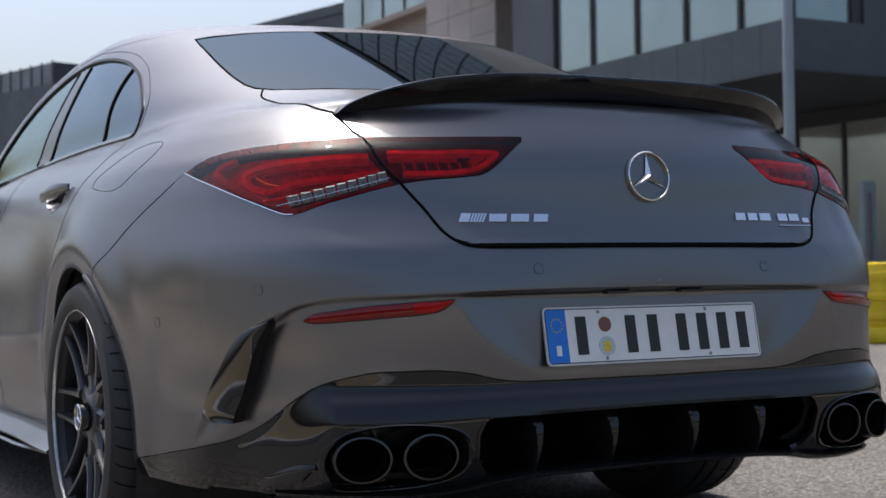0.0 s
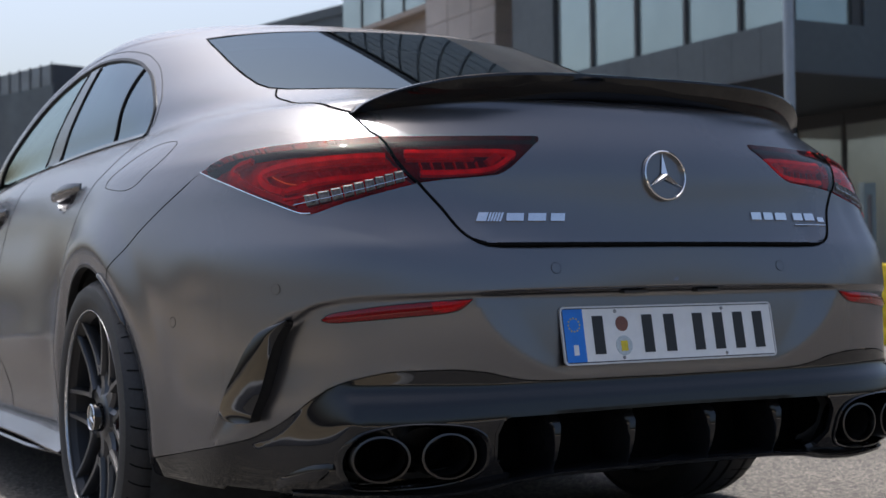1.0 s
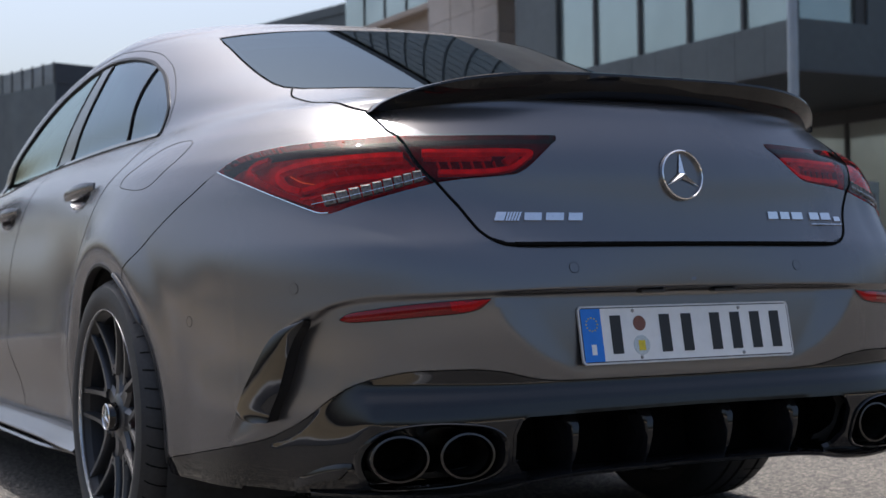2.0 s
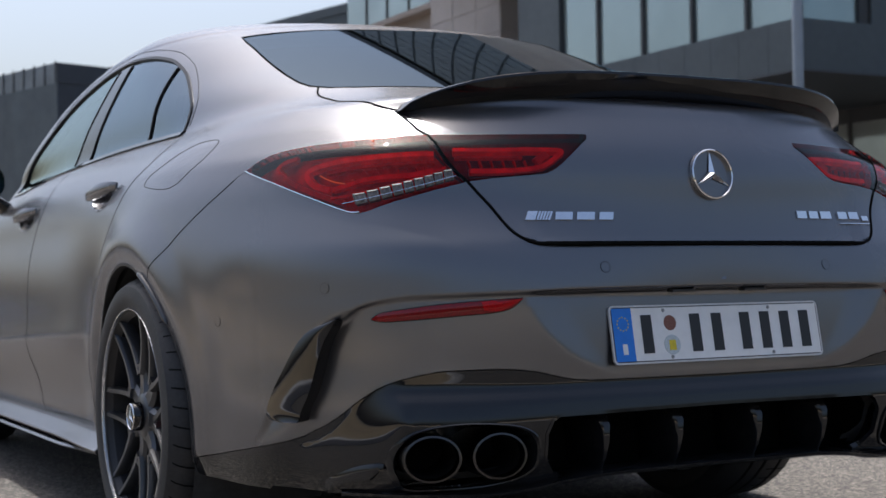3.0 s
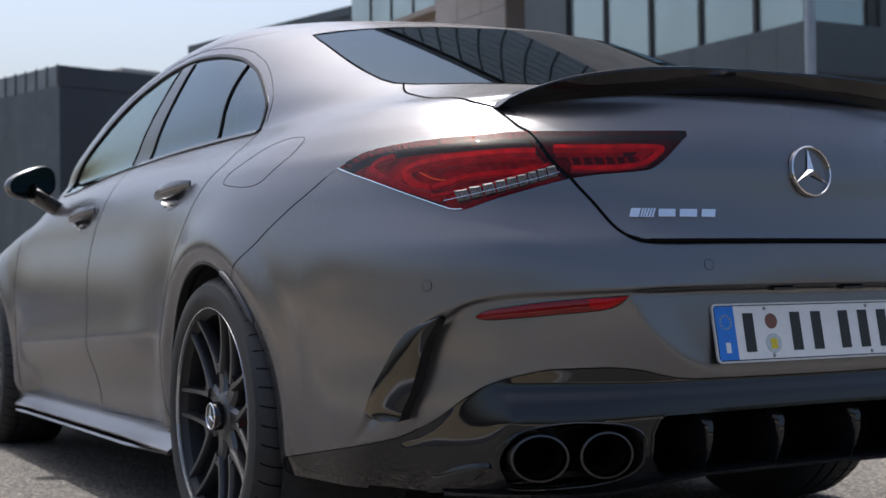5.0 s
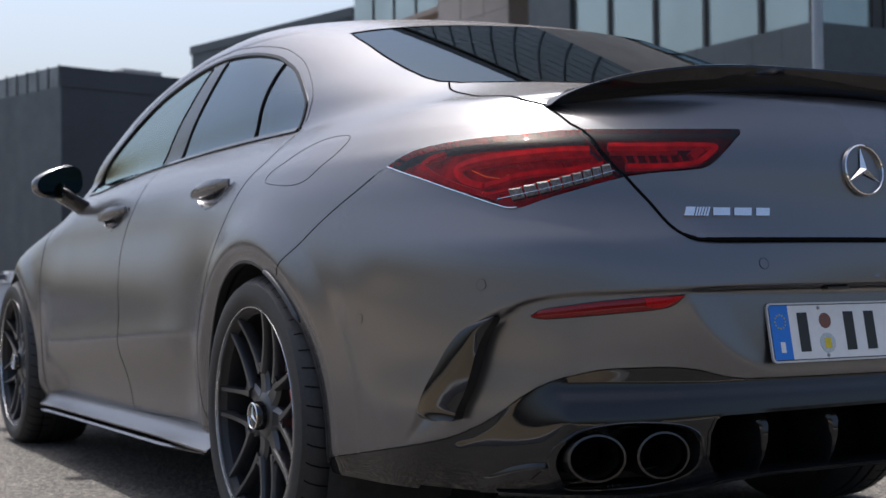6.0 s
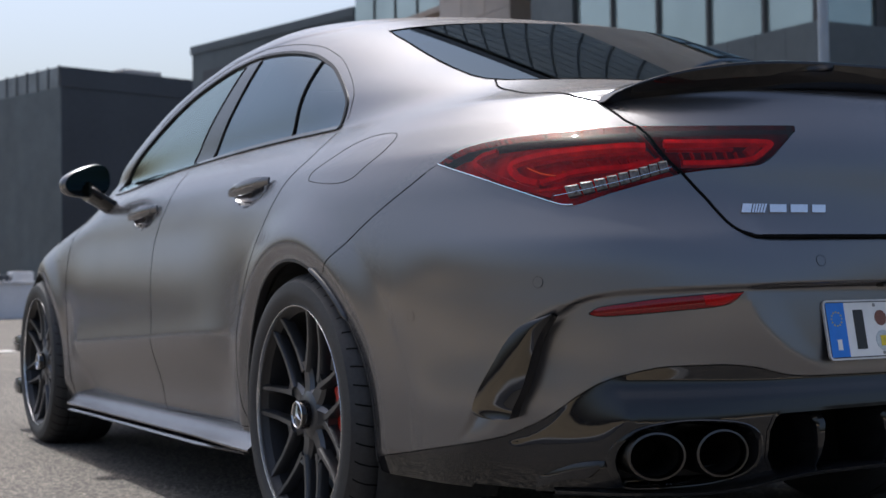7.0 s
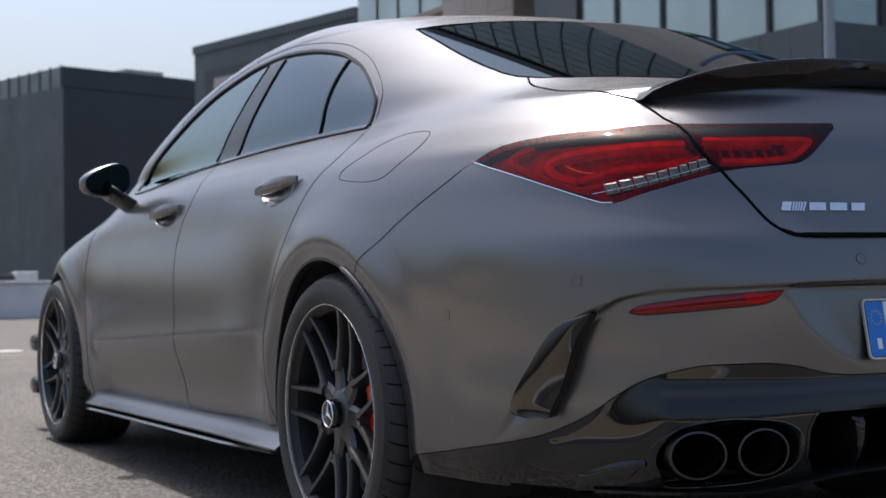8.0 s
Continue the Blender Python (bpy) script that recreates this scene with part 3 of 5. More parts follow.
for i in np.nonzero(mixed)[0]:
    x, y, z = verts[i]
    side = -1 if x < 0 else 1
    best = None
    if y < 1.35 and normals[i][1] < -0.1:
        d = np.hypot(R_LINES[:, 0] - abs(x), R_LINES[:, 1] - z)
        k = int(d.argmin())
        best = (d[k], "R", R_LINES[k])
    if abs(x) > 0.55:
        d = np.hypot(S_LINES[:, 0] - y, S_LINES[:, 1] - z)
        k = int(d.argmin())
        if best is None or d[k] < best[0]:
            best = (d[k], "S", S_LINES[k])
    if best and best[0] < 0.011:
        if abs(x) < 1e-6:
            hit, n = on_body("R", 0.0, best[2][1])
        else:
            hit, n = on_body(best[1], best[2][0], best[2][1], side)
        if hit is not None and (Vector(verts[i]) - hit).length < 0.06:
            verts[i], normals[i] = hit, n


# the rear window as one smooth low-order surface through its place on the body
ids = np.unique(faces[kind == W_BACK])
gx, gy, gz = verts[ids].T
terms = lambda x, y: np.stack([np.abs(x) ** i * y ** j for i in (0, 2, 5) for j in range(3)], -1)
coef = np.linalg.lstsq(terms(gx, gy), gz, rcond=None)[0]
glass_z = terms(gx, gy) @ coef
# the pane bends gently across and along
dx, dy = -0.40 * gx, 0.45 - 0.083 * (gy - 0.5)
glass_n = np.stack([-dx, -dy, np.ones_like(dx)], -1)
glass_n /= np.linalg.norm(glass_n, axis=1, keepdims=True)
skin_v, skin_n = verts.copy(), normals.copy()
pane_v, pane_n = verts.copy(), normals.copy()
pane_v[ids, 2], pane_n[ids] = glass_z, glass_n


def panel(name, mask, mat, parent, lift=0.0, gap=0.0012, depth=0.012, label="", source=None):
    """One piece of the body: its faces, drawn in by half a gap at the edge, which turns inward."""
    f = faces[mask]
    used, f = np.unique(f, return_inverse=True)
    f = f.reshape(-1, 4)
    n = (source[1] if source else normals)[used]
    co = (source[0] if source else verts)[used] + n * lift
    e = np.vstack([f[:, [k, (k + 1) % 4]] for k in range(4)])
    key = np.sort(e, axis=1)
    _, idx, cnt = np.unique(key, axis=0, return_index=True, return_counts=True)
    rim = e[idx[cnt == 1]]
    edge_v = np.unique(rim)
    mid = co[f].mean(axis=1)
    inward = np.zeros_like(co)
    for k in range(4):
        np.add.at(inward, f[:, k], mid - co[f[:, k]])
    inward -= n * (inward * n).sum(axis=1, keepdims=True)
    inward /= np.maximum(np.linalg.norm(inward, axis=1, keepdims=True), 1e-9)
    co = co.copy()
    co[edge_v] += inward[edge_v] * gap
    allv, alln, allf = [co], [n], [f]
    if depth:
        where = np.full(len(co), -1)
        where[edge_v] = np.arange(len(edge_v))
        base = len(co)
        top, side_n = co[edge_v], -inward[edge_v] * 0.8 + n[edge_v] * 0.2
        side_n /= np.maximum(np.linalg.norm(side_n, axis=1, keepdims=True), 1e-9)
        allv += [top, top - n[edge_v] * depth + inward[edge_v] * 0.001]
        alln += [side_n, side_n]
        a, b = where[rim[:, 0]] + base, where[rim[:, 1]] + base
        m = len(edge_v)
        allf.append(np.stack([b, a, a + m, b + m], 1))
    co, n, f = np.vstack(allv), np.vstack(alln), np.vstack(allf)
    me = mesh_of(name, co.tolist(), f.tolist(), [mat], True)
    me.normals_split_custom_set_from_vertices(n.tolist())
    ob = new(name, me)
    ob.parent = parent
    return tagged(ob, label)


def patch(name, upper, lower, plane, side, lift, mat, parent, label="", across=5, thick=0.01):
    """A smooth lens laid on the body between two lines of equal count, its edge turned in."""
    bm = bmesh.new()
    rows = []
    for a, b in zip(upper, lower):
        row = []
        for k in range(across + 1):
            q = np.array(a) + (np.array(b) - np.array(a)) * k / across
            p, n = on_body(plane, q[0], q[1], side)
            rise = lift - (0.6 * lift if k in (0, across) else 0)
            row.append(p + n * rise)
            if k == 0:
                row.insert(0, p - n * thick)
            if k == across:
                row.append(p - n * thick)
        rows.append([bm.verts.new(v) for v in row])
    for a, b in zip(rows, rows[1:]):
        for k in range(len(a) - 1):
            bm.faces.new((a[k], a[k + 1], b[k + 1], b[k]))
    bm.faces.new(rows[0])
    bm.faces.new(rows[-1][::-1])
    return part(name, bm, mat, parent, label, smooth=True)


def ribbon(name, pts, plane, side, width, lift, thick, mat, parent, label="", closed=False, plain_skin=False):
    """A strip of that width and thickness laid on the body along a line, its top lifted clear of it."""
    rows = []
    for a, b in pts:
        p, n = on_plain(abs(a), b, side) if plain_skin else on_body(plane, abs(a), b, side) if plane in "RT" else on_body(plane, a, b, side)
        if p is not None:
            rows.append((p, n))
    bm = bmesh.new()
    loops = []
    for i, (p, n) in enumerate(rows):
        q0 = rows[i - 1][0] if (i or closed) else rows[0][0]
        q1 = rows[(i + 1) % len(rows)][0] if (i + 1 < len(rows) or closed) else rows[-1][0]
        across = (q1 - q0).normalized().cross(n).normalized() * (width / 2)
        top = p + n * lift
        low = top - n * thick
        loops.append([bm.verts.new(v) for v in (low - across, top - across * 0.75, top + across * 0.75, low + across)])
    for i in range(len(loops) if closed else len(loops) - 1):
        a, b = loops[i], loops[(i + 1) % len(loops)]
        for k in range(4):
            bm.faces.new((a[k], a[(k + 1) % 4], b[(k + 1) % 4], b[k]))
    if not closed:
        bm.faces.new(loops[0])
        bm.faces.new(loops[-1][::-1])
    return part(name, bm, mat, parent, label, smooth=True)

# ---- the car ----
LAMP_GLASS = glass("red_lamp_glass", (0.97, 0.14, 0.15), 0.03, 1.33)
LAMP_RED = material("lamp_red", (0.80, 0.001, 0.006), 0.4, grain=0.25, scale=40, spec=0.05)
LAMP_DULL = material("lamp_dull_red", (0.50, 0.001, 0.003), 0.4, grain=0.3, scale=60, spec=0.05)
# orange metal colour of the sun glints set into the lamps
LAMP_GLINT = material("lamp_sun_glint", (0.95, 0.10, 0.03), 0.22, 1.0, grain=0.1, scale=200)
LAMP_DEEP = material("lamp_housing", (0.42, 0.001, 0.003), 0.4, grain=0.5, scale=30, spec=0.05)
LAMP_CLEAR = material("lamp_crystal", (0.13, 0.118, 0.118), 0.25, 0.2, grain=0.5, scale=160, spec=0.3)
REFLECTOR_RED = material("reflector_red", (0.17, 0.002, 0.004), 0.03, grain=0.25, scale=300, spec=0.5)
# brighter copy of the reflector red, for the end without mirrored ground
REFLECTOR_BRIGHT = material("reflector_bright", (0.36, 0.002, 0.004), 0.03, grain=0.25, scale=300, spec=0.3)
PLATE_WHITE = material("plate_white", (0.72, 0.72, 0.71), 0.4, grain=0.03, scale=60, stain=0.04, stain_scale=9)
PLATE_BLUE = material("plate_blue", (0.015, 0.17, 0.62), 0.4, grain=0.05, scale=60)
PLATE_BLACK = material("plate_black", (0.01, 0.01, 0.01), 0.45, grain=0.1, scale=90)
BRONZE = material("plate_bronze_seal", (0.16, 0.06, 0.04), 0.5, grain=0.25, scale=300)
SEAL_GREY = material("plate_grey_seal", (0.45, 0.50, 0.52), 0.4, grain=0.2, scale=300)
YELLOW = material("plate_yellow", (0.62, 0.48, 0.02), 0.5, grain=0.1, scale=200)

RIM_DARK = material("rim_barrel", (0.022, 0.022, 0.024), 0.4, 0.5, grain=0.1, scale=200)
BARREL = material("inner_barrel_grey", (0.34, 0.35, 0.37), 0.45, 0.4, grain=0.08, scale=120, stain=0.15, stain_scale=9)
SPOILER_BLACK = material("spoiler_black", (0.006, 0.006, 0.007), 0.05, grain=0.1, scale=60, spec=0.5)
LAMP_DARK = material("lid_lamp_housing", (0.09, 0.001, 0.002), 0.4, grain=0.5, scale=30, spec=0.05)
GLOSS_EDGE = material("gloss_edge", (0.06, 0.06, 0.062), 0.20, 0.7, grain=0.1, scale=60, spec=1.0)
PILLAR_BLACK = material("pillar_black", (0.004, 0.004, 0.005), 0.10, grain=0.1, scale=60, spec=0.4, edge=(0.70, 0.85, 1.0))
ball = bmesh.new()
bmesh.ops.create_icosphere(ball, subdivisions=2, radius=1.0)
GLINT_BEAD = bpy.data.meshes.new("glint_bead")
ball.to_mesh(GLINT_BEAD)
ball.free()
GLINT_BEAD.materials.append(LAMP_GLINT)
GLINT_BEAD.polygons.foreach_set("use_smooth", [True] * len(GLINT_BEAD.polygons))
car = tagged(new("car"), "matte grey four-door coupe parked on sunlit asphalt", "car")
left_f, right_f = mid_f[:, 0] < 0, mid_f[:, 0] >= 0
body = panel("body", kind == SHELL, PAINT, car, label="matte grey metallic body shell")
lid = panel("trunk_lid", kind == LID, PAINT, car, label="matte grey trunk lid")
bumper = panel("rear_bumper", kind == BUMPER, PAINT, car, label="matte grey rear bumper")
apron = panel("rear_apron", kind == APRON, BLACK_GLOSS, car, gap=0.001, depth=0.012, label="gloss black rear apron")
# Added dark shell behind the panels: stops light leaks, keeps the gaps dark.
inner = panel("light_block_shell", ~np.isin(kind, (W_QUARTER, W_REAR, W_FRONT, W_BACK, SCREEN, NONE, PODS, HOLE)), DARK_VOID, car, lift=-0.042, depth=0, label="added dark shell that blocks light behind the panels")
doors = {}
for flag, at in ((left_f, -1), (right_f, 1)):
    doors[at, "r"] = panel("rear_door", (kind == DOOR_R) & flag, PAINT, car, label="matte grey rear door")
    doors[at, "f"] = panel("front_door", (kind == DOOR_F) & flag, PAINT, car, label="matte grey front door")
    panel("window", (kind == W_QUARTER) & flag, WINDOW, car, lift=-0.004, gap=0, depth=0.004, label="tinted quarter window")
    panel("window", (kind == W_REAR) & flag, WINDOW, doors[at, "r"], lift=-0.004, gap=0, depth=0.004, label="tinted rear door window")
    panel("window", (kind == W_FRONT) & flag, FRONT_WINDOW, doors[at, "f"], lift=-0.004, gap=0, depth=0.004, label="clear greenish front door window")
    panel("pillar_cover", (kind == PILLAR) & flag, PILLAR_BLACK, car, lift=-0.002, gap=0, label="gloss black pillar cover")
    if at < 0:
        panel("fuel_flap", (kind == FILLER) & flag, PAINT, car, label="matte grey fuel flap")
    else:
        panel("body_side", (kind == FILLER) & flag, PAINT, car, gap=0, depth=0)
    lamp = panel("tail_lamp", (kind == LAMP_A) & flag, LAMP_GLASS, car, lift=0.002, gap=0.001, depth=0.014, label="dark red tail lamp on the fender")
    panel("housing", (kind == LAMP_A) & flag, LAMP_DEEP, lamp, lift=-0.034, gap=0.0, depth=0)
    inner_lamp = panel("lid_lamp", (kind == LAMP_B) & flag, LAMP_GLASS, lid, lift=0.002, gap=0.001, depth=0.012, label="dark red tail lamp on the lid")
    panel("housing", (kind == LAMP_B) & flag, LAMP_DARK, inner_lamp, lift=-0.026, gap=0.0, depth=0)
    for nm, grow, lift, mat in (("reflector_rim", 0.0016, 0.0012, SEAL), ("reflector", 0.0, 0.003, REFLECTOR_RED)):
        up = spline([(0.703 + grow, 0.568), (0.690, 0.5775 + grow), (0.650, 0.585 + grow), (0.606, 0.591 + grow), (0.530, 0.597 + grow), (0.456 - grow, 0.601 + grow)], 8)
        lo = spline([(0.703 + grow, 0.564), (0.690, 0.5615 - grow), (0.650, 0.5645 - grow), (0.585, 0.570 - grow), (0.490, 0.579 - grow), (0.456 - grow, 0.599)], 8)
        patch(nm, up, lo, "R", at, lift, mat, bumper, "red rear reflector" if nm == "reflector" else "")
    # the reflection's edge is painted: this end is a brighter red than the rest
    patch("reflector_bright_end", spline([(0.532, 0.5962), (0.495, 0.5987), (0.4580, 0.6000)], 6), spline([(0.528, 0.5762), (0.490, 0.5802), (0.4580, 0.5985)], 6), "R", at, 0.0036, REFLECTOR_BRIGHT, bumper, "brighter red end painted where the reflector mirrors no ground", thick=0.004)
    ribbon("lamp_gap", dense(LAMP_SIDE, False, 0.006), "R", at, 0.0048, 0.0032, 0.012, GAP, lid)
    ribbon("lid_gap", spline([(0.0, 0.7025), (0.20, 0.7025), (0.385, 0.7028), (0.422, 0.7060), (0.442, 0.7145), (0.456, 0.7270), (0.466, 0.7415), (0.484, 0.7735), (0.502, 0.798), (0.520, 0.822)], 10), "R", at, 0.0070, 0.0014, 0.016, GAP, lid, plain_skin=True)
    ribbon("lid_gap", dense(LID_SIDE[20:], False, 0.008), "R", at, 0.0055, 0.0012, 0.006, GAP, lid)
    ribbon("lid_gap", dense(DECK_SIDE, False, 0.012), "T", at, 0.0050, 0.0012, 0.006, GAP, lid)
    outer_e = spline([(0.757, 0.567), (0.785, 0.547), (0.8005, 0.516), (0.8130, 0.467), (0.8215, 0.4235), (0.8245, 0.390), (0.8215, 0.375), (0.812, 0.370)], 8)
    inner_e = spline([(0.756, 0.565), (0.769, 0.534), (0.777, 0.500), (0.782, 0.465), (0.787, 0.428), (0.793, 0.394), (0.794, 0.378), (0.795, 0.372)], 8)
    bm = bmesh.new()
    rows = []
    for k, (a, b) in enumerate(zip(outer_e, inner_e)):
        belly = 0.010 * (k / (len(outer_e) - 1)) ** 1.5
        p, n = on_plain(a[0], a[1], at)
        q, m = on_plain(b[0], b[1], at)
        p, q = p + n * 0.0015, q + m * 0.001
        row = [p - n * 0.012] + [p.lerp(q, t) + n * (0.004 * math.sin(math.pi * t) ** 0.8 - 0.001 + belly) for t in np.linspace(0, 1, 12)] + [q - m * 0.034]
        rows.append([bm.verts.new(v) for v in row])
    for a, b in zip(rows, rows[1:]):
        for k in range(len(a) - 1):
            bm.faces.new((a[k], a[k + 1], b[k + 1], b[k]))
    bm.faces.new(rows[-1])
    part("air_blade", bm, BLACK_GLOSS, bumper, "gloss black air outlet blade", smooth=True)
    # light guides behind the red glass
    loop = spline([(0.566, 0.884), (0.610, 0.884), (0.653, 0.881), (0.690, 0.877), (0.721, 0.871), (0.743, 0.863), (0.753, 0.853), (0.755, 0.839), (0.750, 0.825), (0.736, 0.815)], 6)
    low_guide = spline([(0.733, 0.816), (0.711, 0.824), (0.697, 0.831), (0.664, 0.837), (0.622, 0.839), (0.575, 0.849)], 6)
    outer = spline([(0.752, 0.891), (0.770, 0.880), (0.779, 0.866), (0.778, 0.849), (0.769, 0.828), (0.752, 0.808), (0.725, 0.790)], 6)
    ribbon("light_guide", loop, "R", at, 0.016, -0.012, 0.012, LAMP_RED, lamp)
    ribbon("light_guide", [(a, b - 0.013) for a, b in loop[:26]], "R", at, 0.008, -0.020, 0.010, LAMP_DULL, lamp)
    ribbon("light_guide", low_guide, "R", at, 0.013, -0.012, 0.010, LAMP_RED, lamp)
    ribbon("light_guide", outer, "R", at, 0.014, -0.014, 0.010, LAMP_DULL, lamp)
    ribbon("light_guide", spline([(0.735, 0.797), (0.690, 0.806), (0.640, 0.820), (0.590, 0.838), (0.553, 0.852)], 6), "R", at, 0.006, -0.006, 0.006, LAMP_RED, lamp)
    ribbon("light_guide", spline([(0.733, 0.852), (0.700, 0.860), (0.650, 0.866), (0.600, 0.868)], 6), "R", at, 0.005, -0.018, 0.008, LAMP_DULL, lamp)
    for k in range(7):
        ribbon("rib", [(0.583 + 0.0175 * k, 0.847), (0.586 + 0.0175 * k, 0.863)], "R", at, 0.003, -0.022, 0.008, LAMP_DULL, lamp)
    # the row of clear crystals: cut blocks with a thin bright line across
    for k in range(9):
        t0, t1 = k / 9 + 0.006, (k + 1) / 9 - 0.006
        base = lambda t, up: (0.7060 - 0.164 * t, 0.7805 + 0.0465 * t + up)
        ring_out = [base(t0, -0.002), base(t1, -0.002), base(t1 - 0.008, 0.0185), base(t0 - 0.008, 0.0205)]
        cx, cz = sum(p[0] for p in ring_out) / 4, sum(p[1] for p in ring_out) / 4
        cut = bmesh.new()
        loops = []
        for grow, lift in ((1.0, -0.006), (0.96, 0.0032), (0.66, 0.0050), (0.50, 0.0030)):
            loops.append([cut.verts.new(q + n * lift) for q, n in (on_body("R", cx + (a - cx) * grow, cz + (b - cz) * grow, at) for a, b in ring_out)])
        for a, b in zip(loops, loops[1:]):
            for m in range(4):
                cut.faces.new((a[m], a[(m + 1) % 4], b[(m + 1) % 4], b[m]))
        cut.faces.new(loops[-1])
        part("crystal", cut, LAMP_CLEAR, lamp, "clear lamp crystal")
    ribbon("crystal_line", [(0.7200 - 0.181 * t, 0.7815 + 0.0500 * t) for t in np.linspace(0, 1, 12)], "R", at, 0.0013, 0.0058, 0.002, RIM_CUT, lamp)
    # orange beads painted in for the sun glints on the lamp
    for a, b, wide, tall in ((0.652, 0.9035, 0.0040, 0.0022), (0.660, 0.893, 0.0016, 0.0016), (0.661, 0.887, 0.0012, 0.0012), (0.770, 0.849, 0.0016, 0.0016), (0.751, 0.813, 0.0020, 0.0014), (0.663, 0.8085, 0.0060, 0.0014), (0.650, 0.8135, 0.0045, 0.0012), (0.566, 0.911, 0.0026, 0.0018), (0.550, 0.912, 0.0018, 0.0014), (0.735, 0.794, 0.0014, 0.0012), (0.690, 0.866, 0.0012, 0.0010), (0.772, 0.862, 0.0010, 0.0022), (0.701, 0.8275, 0.0060, 0.0012), (0.728, 0.902, 0.0012, 0.0010), (0.738, 0.900, 0.0012, 0.0010)):
        q, n = on_body("R", a, b, at)
        o = new("glint_bead", GLINT_BEAD)
        o.parent = lamp
        o.matrix_basis = Matrix.Translation(q + n * 0.0012) @ Matrix.Diagonal((wide, 0.0016, tall, 1))
    # a curved sun glint, painted in as an orange strip
    arc = spline([(0.737, 0.840), (0.731, 0.832), (0.724, 0.826), (0.712, 0.821)], 6)
    ribbon("glint_strip", arc, "R", at, 0.0028, 0.0022, 0.004, LAMP_GLINT, lamp)
    lid_loop = spline([(0.530, 0.892), (0.455, 0.893), (0.368, 0.892), (0.322, 0.890), (0.330, 0.880), (0.343, 0.870), (0.373, 0.854), (0.435, 0.847), (0.510, 0.846)], 6)
    ribbon("light_guide", lid_loop, "R", at, 0.013, -0.012, 0.012, LAMP_RED, inner_lamp)
    ribbon("light_guide", [(0.350, 0.884), (0.362, 0.876), (0.376, 0.866)], "R", at, 0.020, -0.013, 0.010, LAMP_DULL, inner_lamp)
    ribbon("light_guide", spline([(0.530, 0.880), (0.47, 0.879), (0.40, 0.879)], 6), "R", at, 0.006, -0.018, 0.008, LAMP_DULL, inner_lamp)
    for k in range(6):
        ribbon("rib", [(0.395 + 0.022 * k, 0.858), (0.397 + 0.022 * k, 0.872)], "R", at, 0.003, -0.018, 0.008, LAMP_DULL, inner_lamp)
    # window seals and trims
    ribbon("window_trim", dense(WIN_TOP[:-1], False, 0.02), "S", at, 0.012, 0.003, 0.012, SEAL, car, "gloss black window trim")
    rail = np.array(WIN_TOP[3:-14])
    run = np.gradient(rail, axis=0)
    run /= np.linalg.norm(run, axis=1, keepdims=True)
    ribbon("drip_rail", rail + np.c_[-run[:, 1], run[:, 0]] * 0.024, "S", at, 0.003, 0.0008, 0.004, SEAL, car)
    ribbon("belt_trim", [(y, z - 0.005) for y, z in dense(BELT[:-1], False, 0.03)], "S", at, 0.014, 0.005, 0.016, BLACK_GLOSS, car, "gloss black belt moulding")
    ribbon("window_bar", [(quarter_y(z) - 0.002, z) for z in np.linspace(1.012, 1.226, 14)], "S", at, 0.006, 0.001, 0.012, SEAL, car)
    for front in (0, 1):
        ribbon("window_bar", [(pillar_y(z, front), z) for z in np.linspace(1.012, 1.285, 16)], "S", at, 0.0022, 0.0006, 0.006, SEAL, car)
    # bright strip painted as the highlight on the paint edge below the lamp
    ribbon("lamp_edge_highlight", dense(LAMP_LOW[18:], False, 0.006), "R", at, 0.0022, 0.0035, 0.005, RIM_CUT, lamp)
panel("rear_window", kind == W_BACK, REAR_WINDOW, car, lift=-0.003, gap=0.0, depth=0.004, label="dark rear window that mirrors a facade", source=(pane_v, pane_n))
panel("windscreen", kind == SCREEN, FRONT_WINDOW, car, lift=-0.003, gap=0, depth=0.004, label="clear windscreen")
glass_edge = dense(GLASS, False, 0.02)
ribbon("glass_seal", np.vstack([glass_edge * (-1, 1), ])[::-1], "R", -1, 0.006, 0.001, 0.008, GAP, car)
ribbon("glass_seal", glass_edge, "R", 1, 0.006, 0.001, 0.008, GAP, car)


# shut lines of doors, bumper and flap
for side in (-1, 1):
    for nm, pts, wide, mat, owner in (("door_gap", REAR_DOOR[2:], 0.0028, GAP, doors[side, "r"]), ("door_gap", MID_DOOR[1:], 0.0030, GAP, doors[side, "f"]), ("door_gap", [tuple(q) for q in spline(FRONT_DOOR, 6)], 0.0042, GAP, doors[side, "f"]), ("bumper_gap", CUT[7:], 0.0026, GAP, bumper)):
        ribbon(nm, dense(pts, False, 0.012), "S", side, wide, 0.0006, 0.004, mat, owner)
ribbon("flap_gap", dense(FLAP, True, 0.012)[:-1], "S", -1, 0.0023, 0.0006, 0.004, SEAL, car, closed=True)

# parking sensors: a thin ring and a cap
for side in (-1, 1):
    for plane, a, b in (("R", 0.763, 0.624), ("R", 0.278, 0.657), ("S", 0.540, 0.558)):
        p, n = on_body(plane, a, b, side)
        for nm, r0, r1, mat, lift in (("sensor_ring", 0.0100, 0.0110, SEAL, 0.0005), ("sensor", 0.0, 0.0099, PAINT, 0.0005)):
            ob = part(nm, lathe([(r1, -0.004), (r1, lift), (max(r0, 0.0001), lift)], 28, "z"), mat, bumper, smooth=True)
            ob.matrix_basis = Matrix.Translation(p) @ n.to_track_quat("Z", "Y").to_matrix().to_4x4()

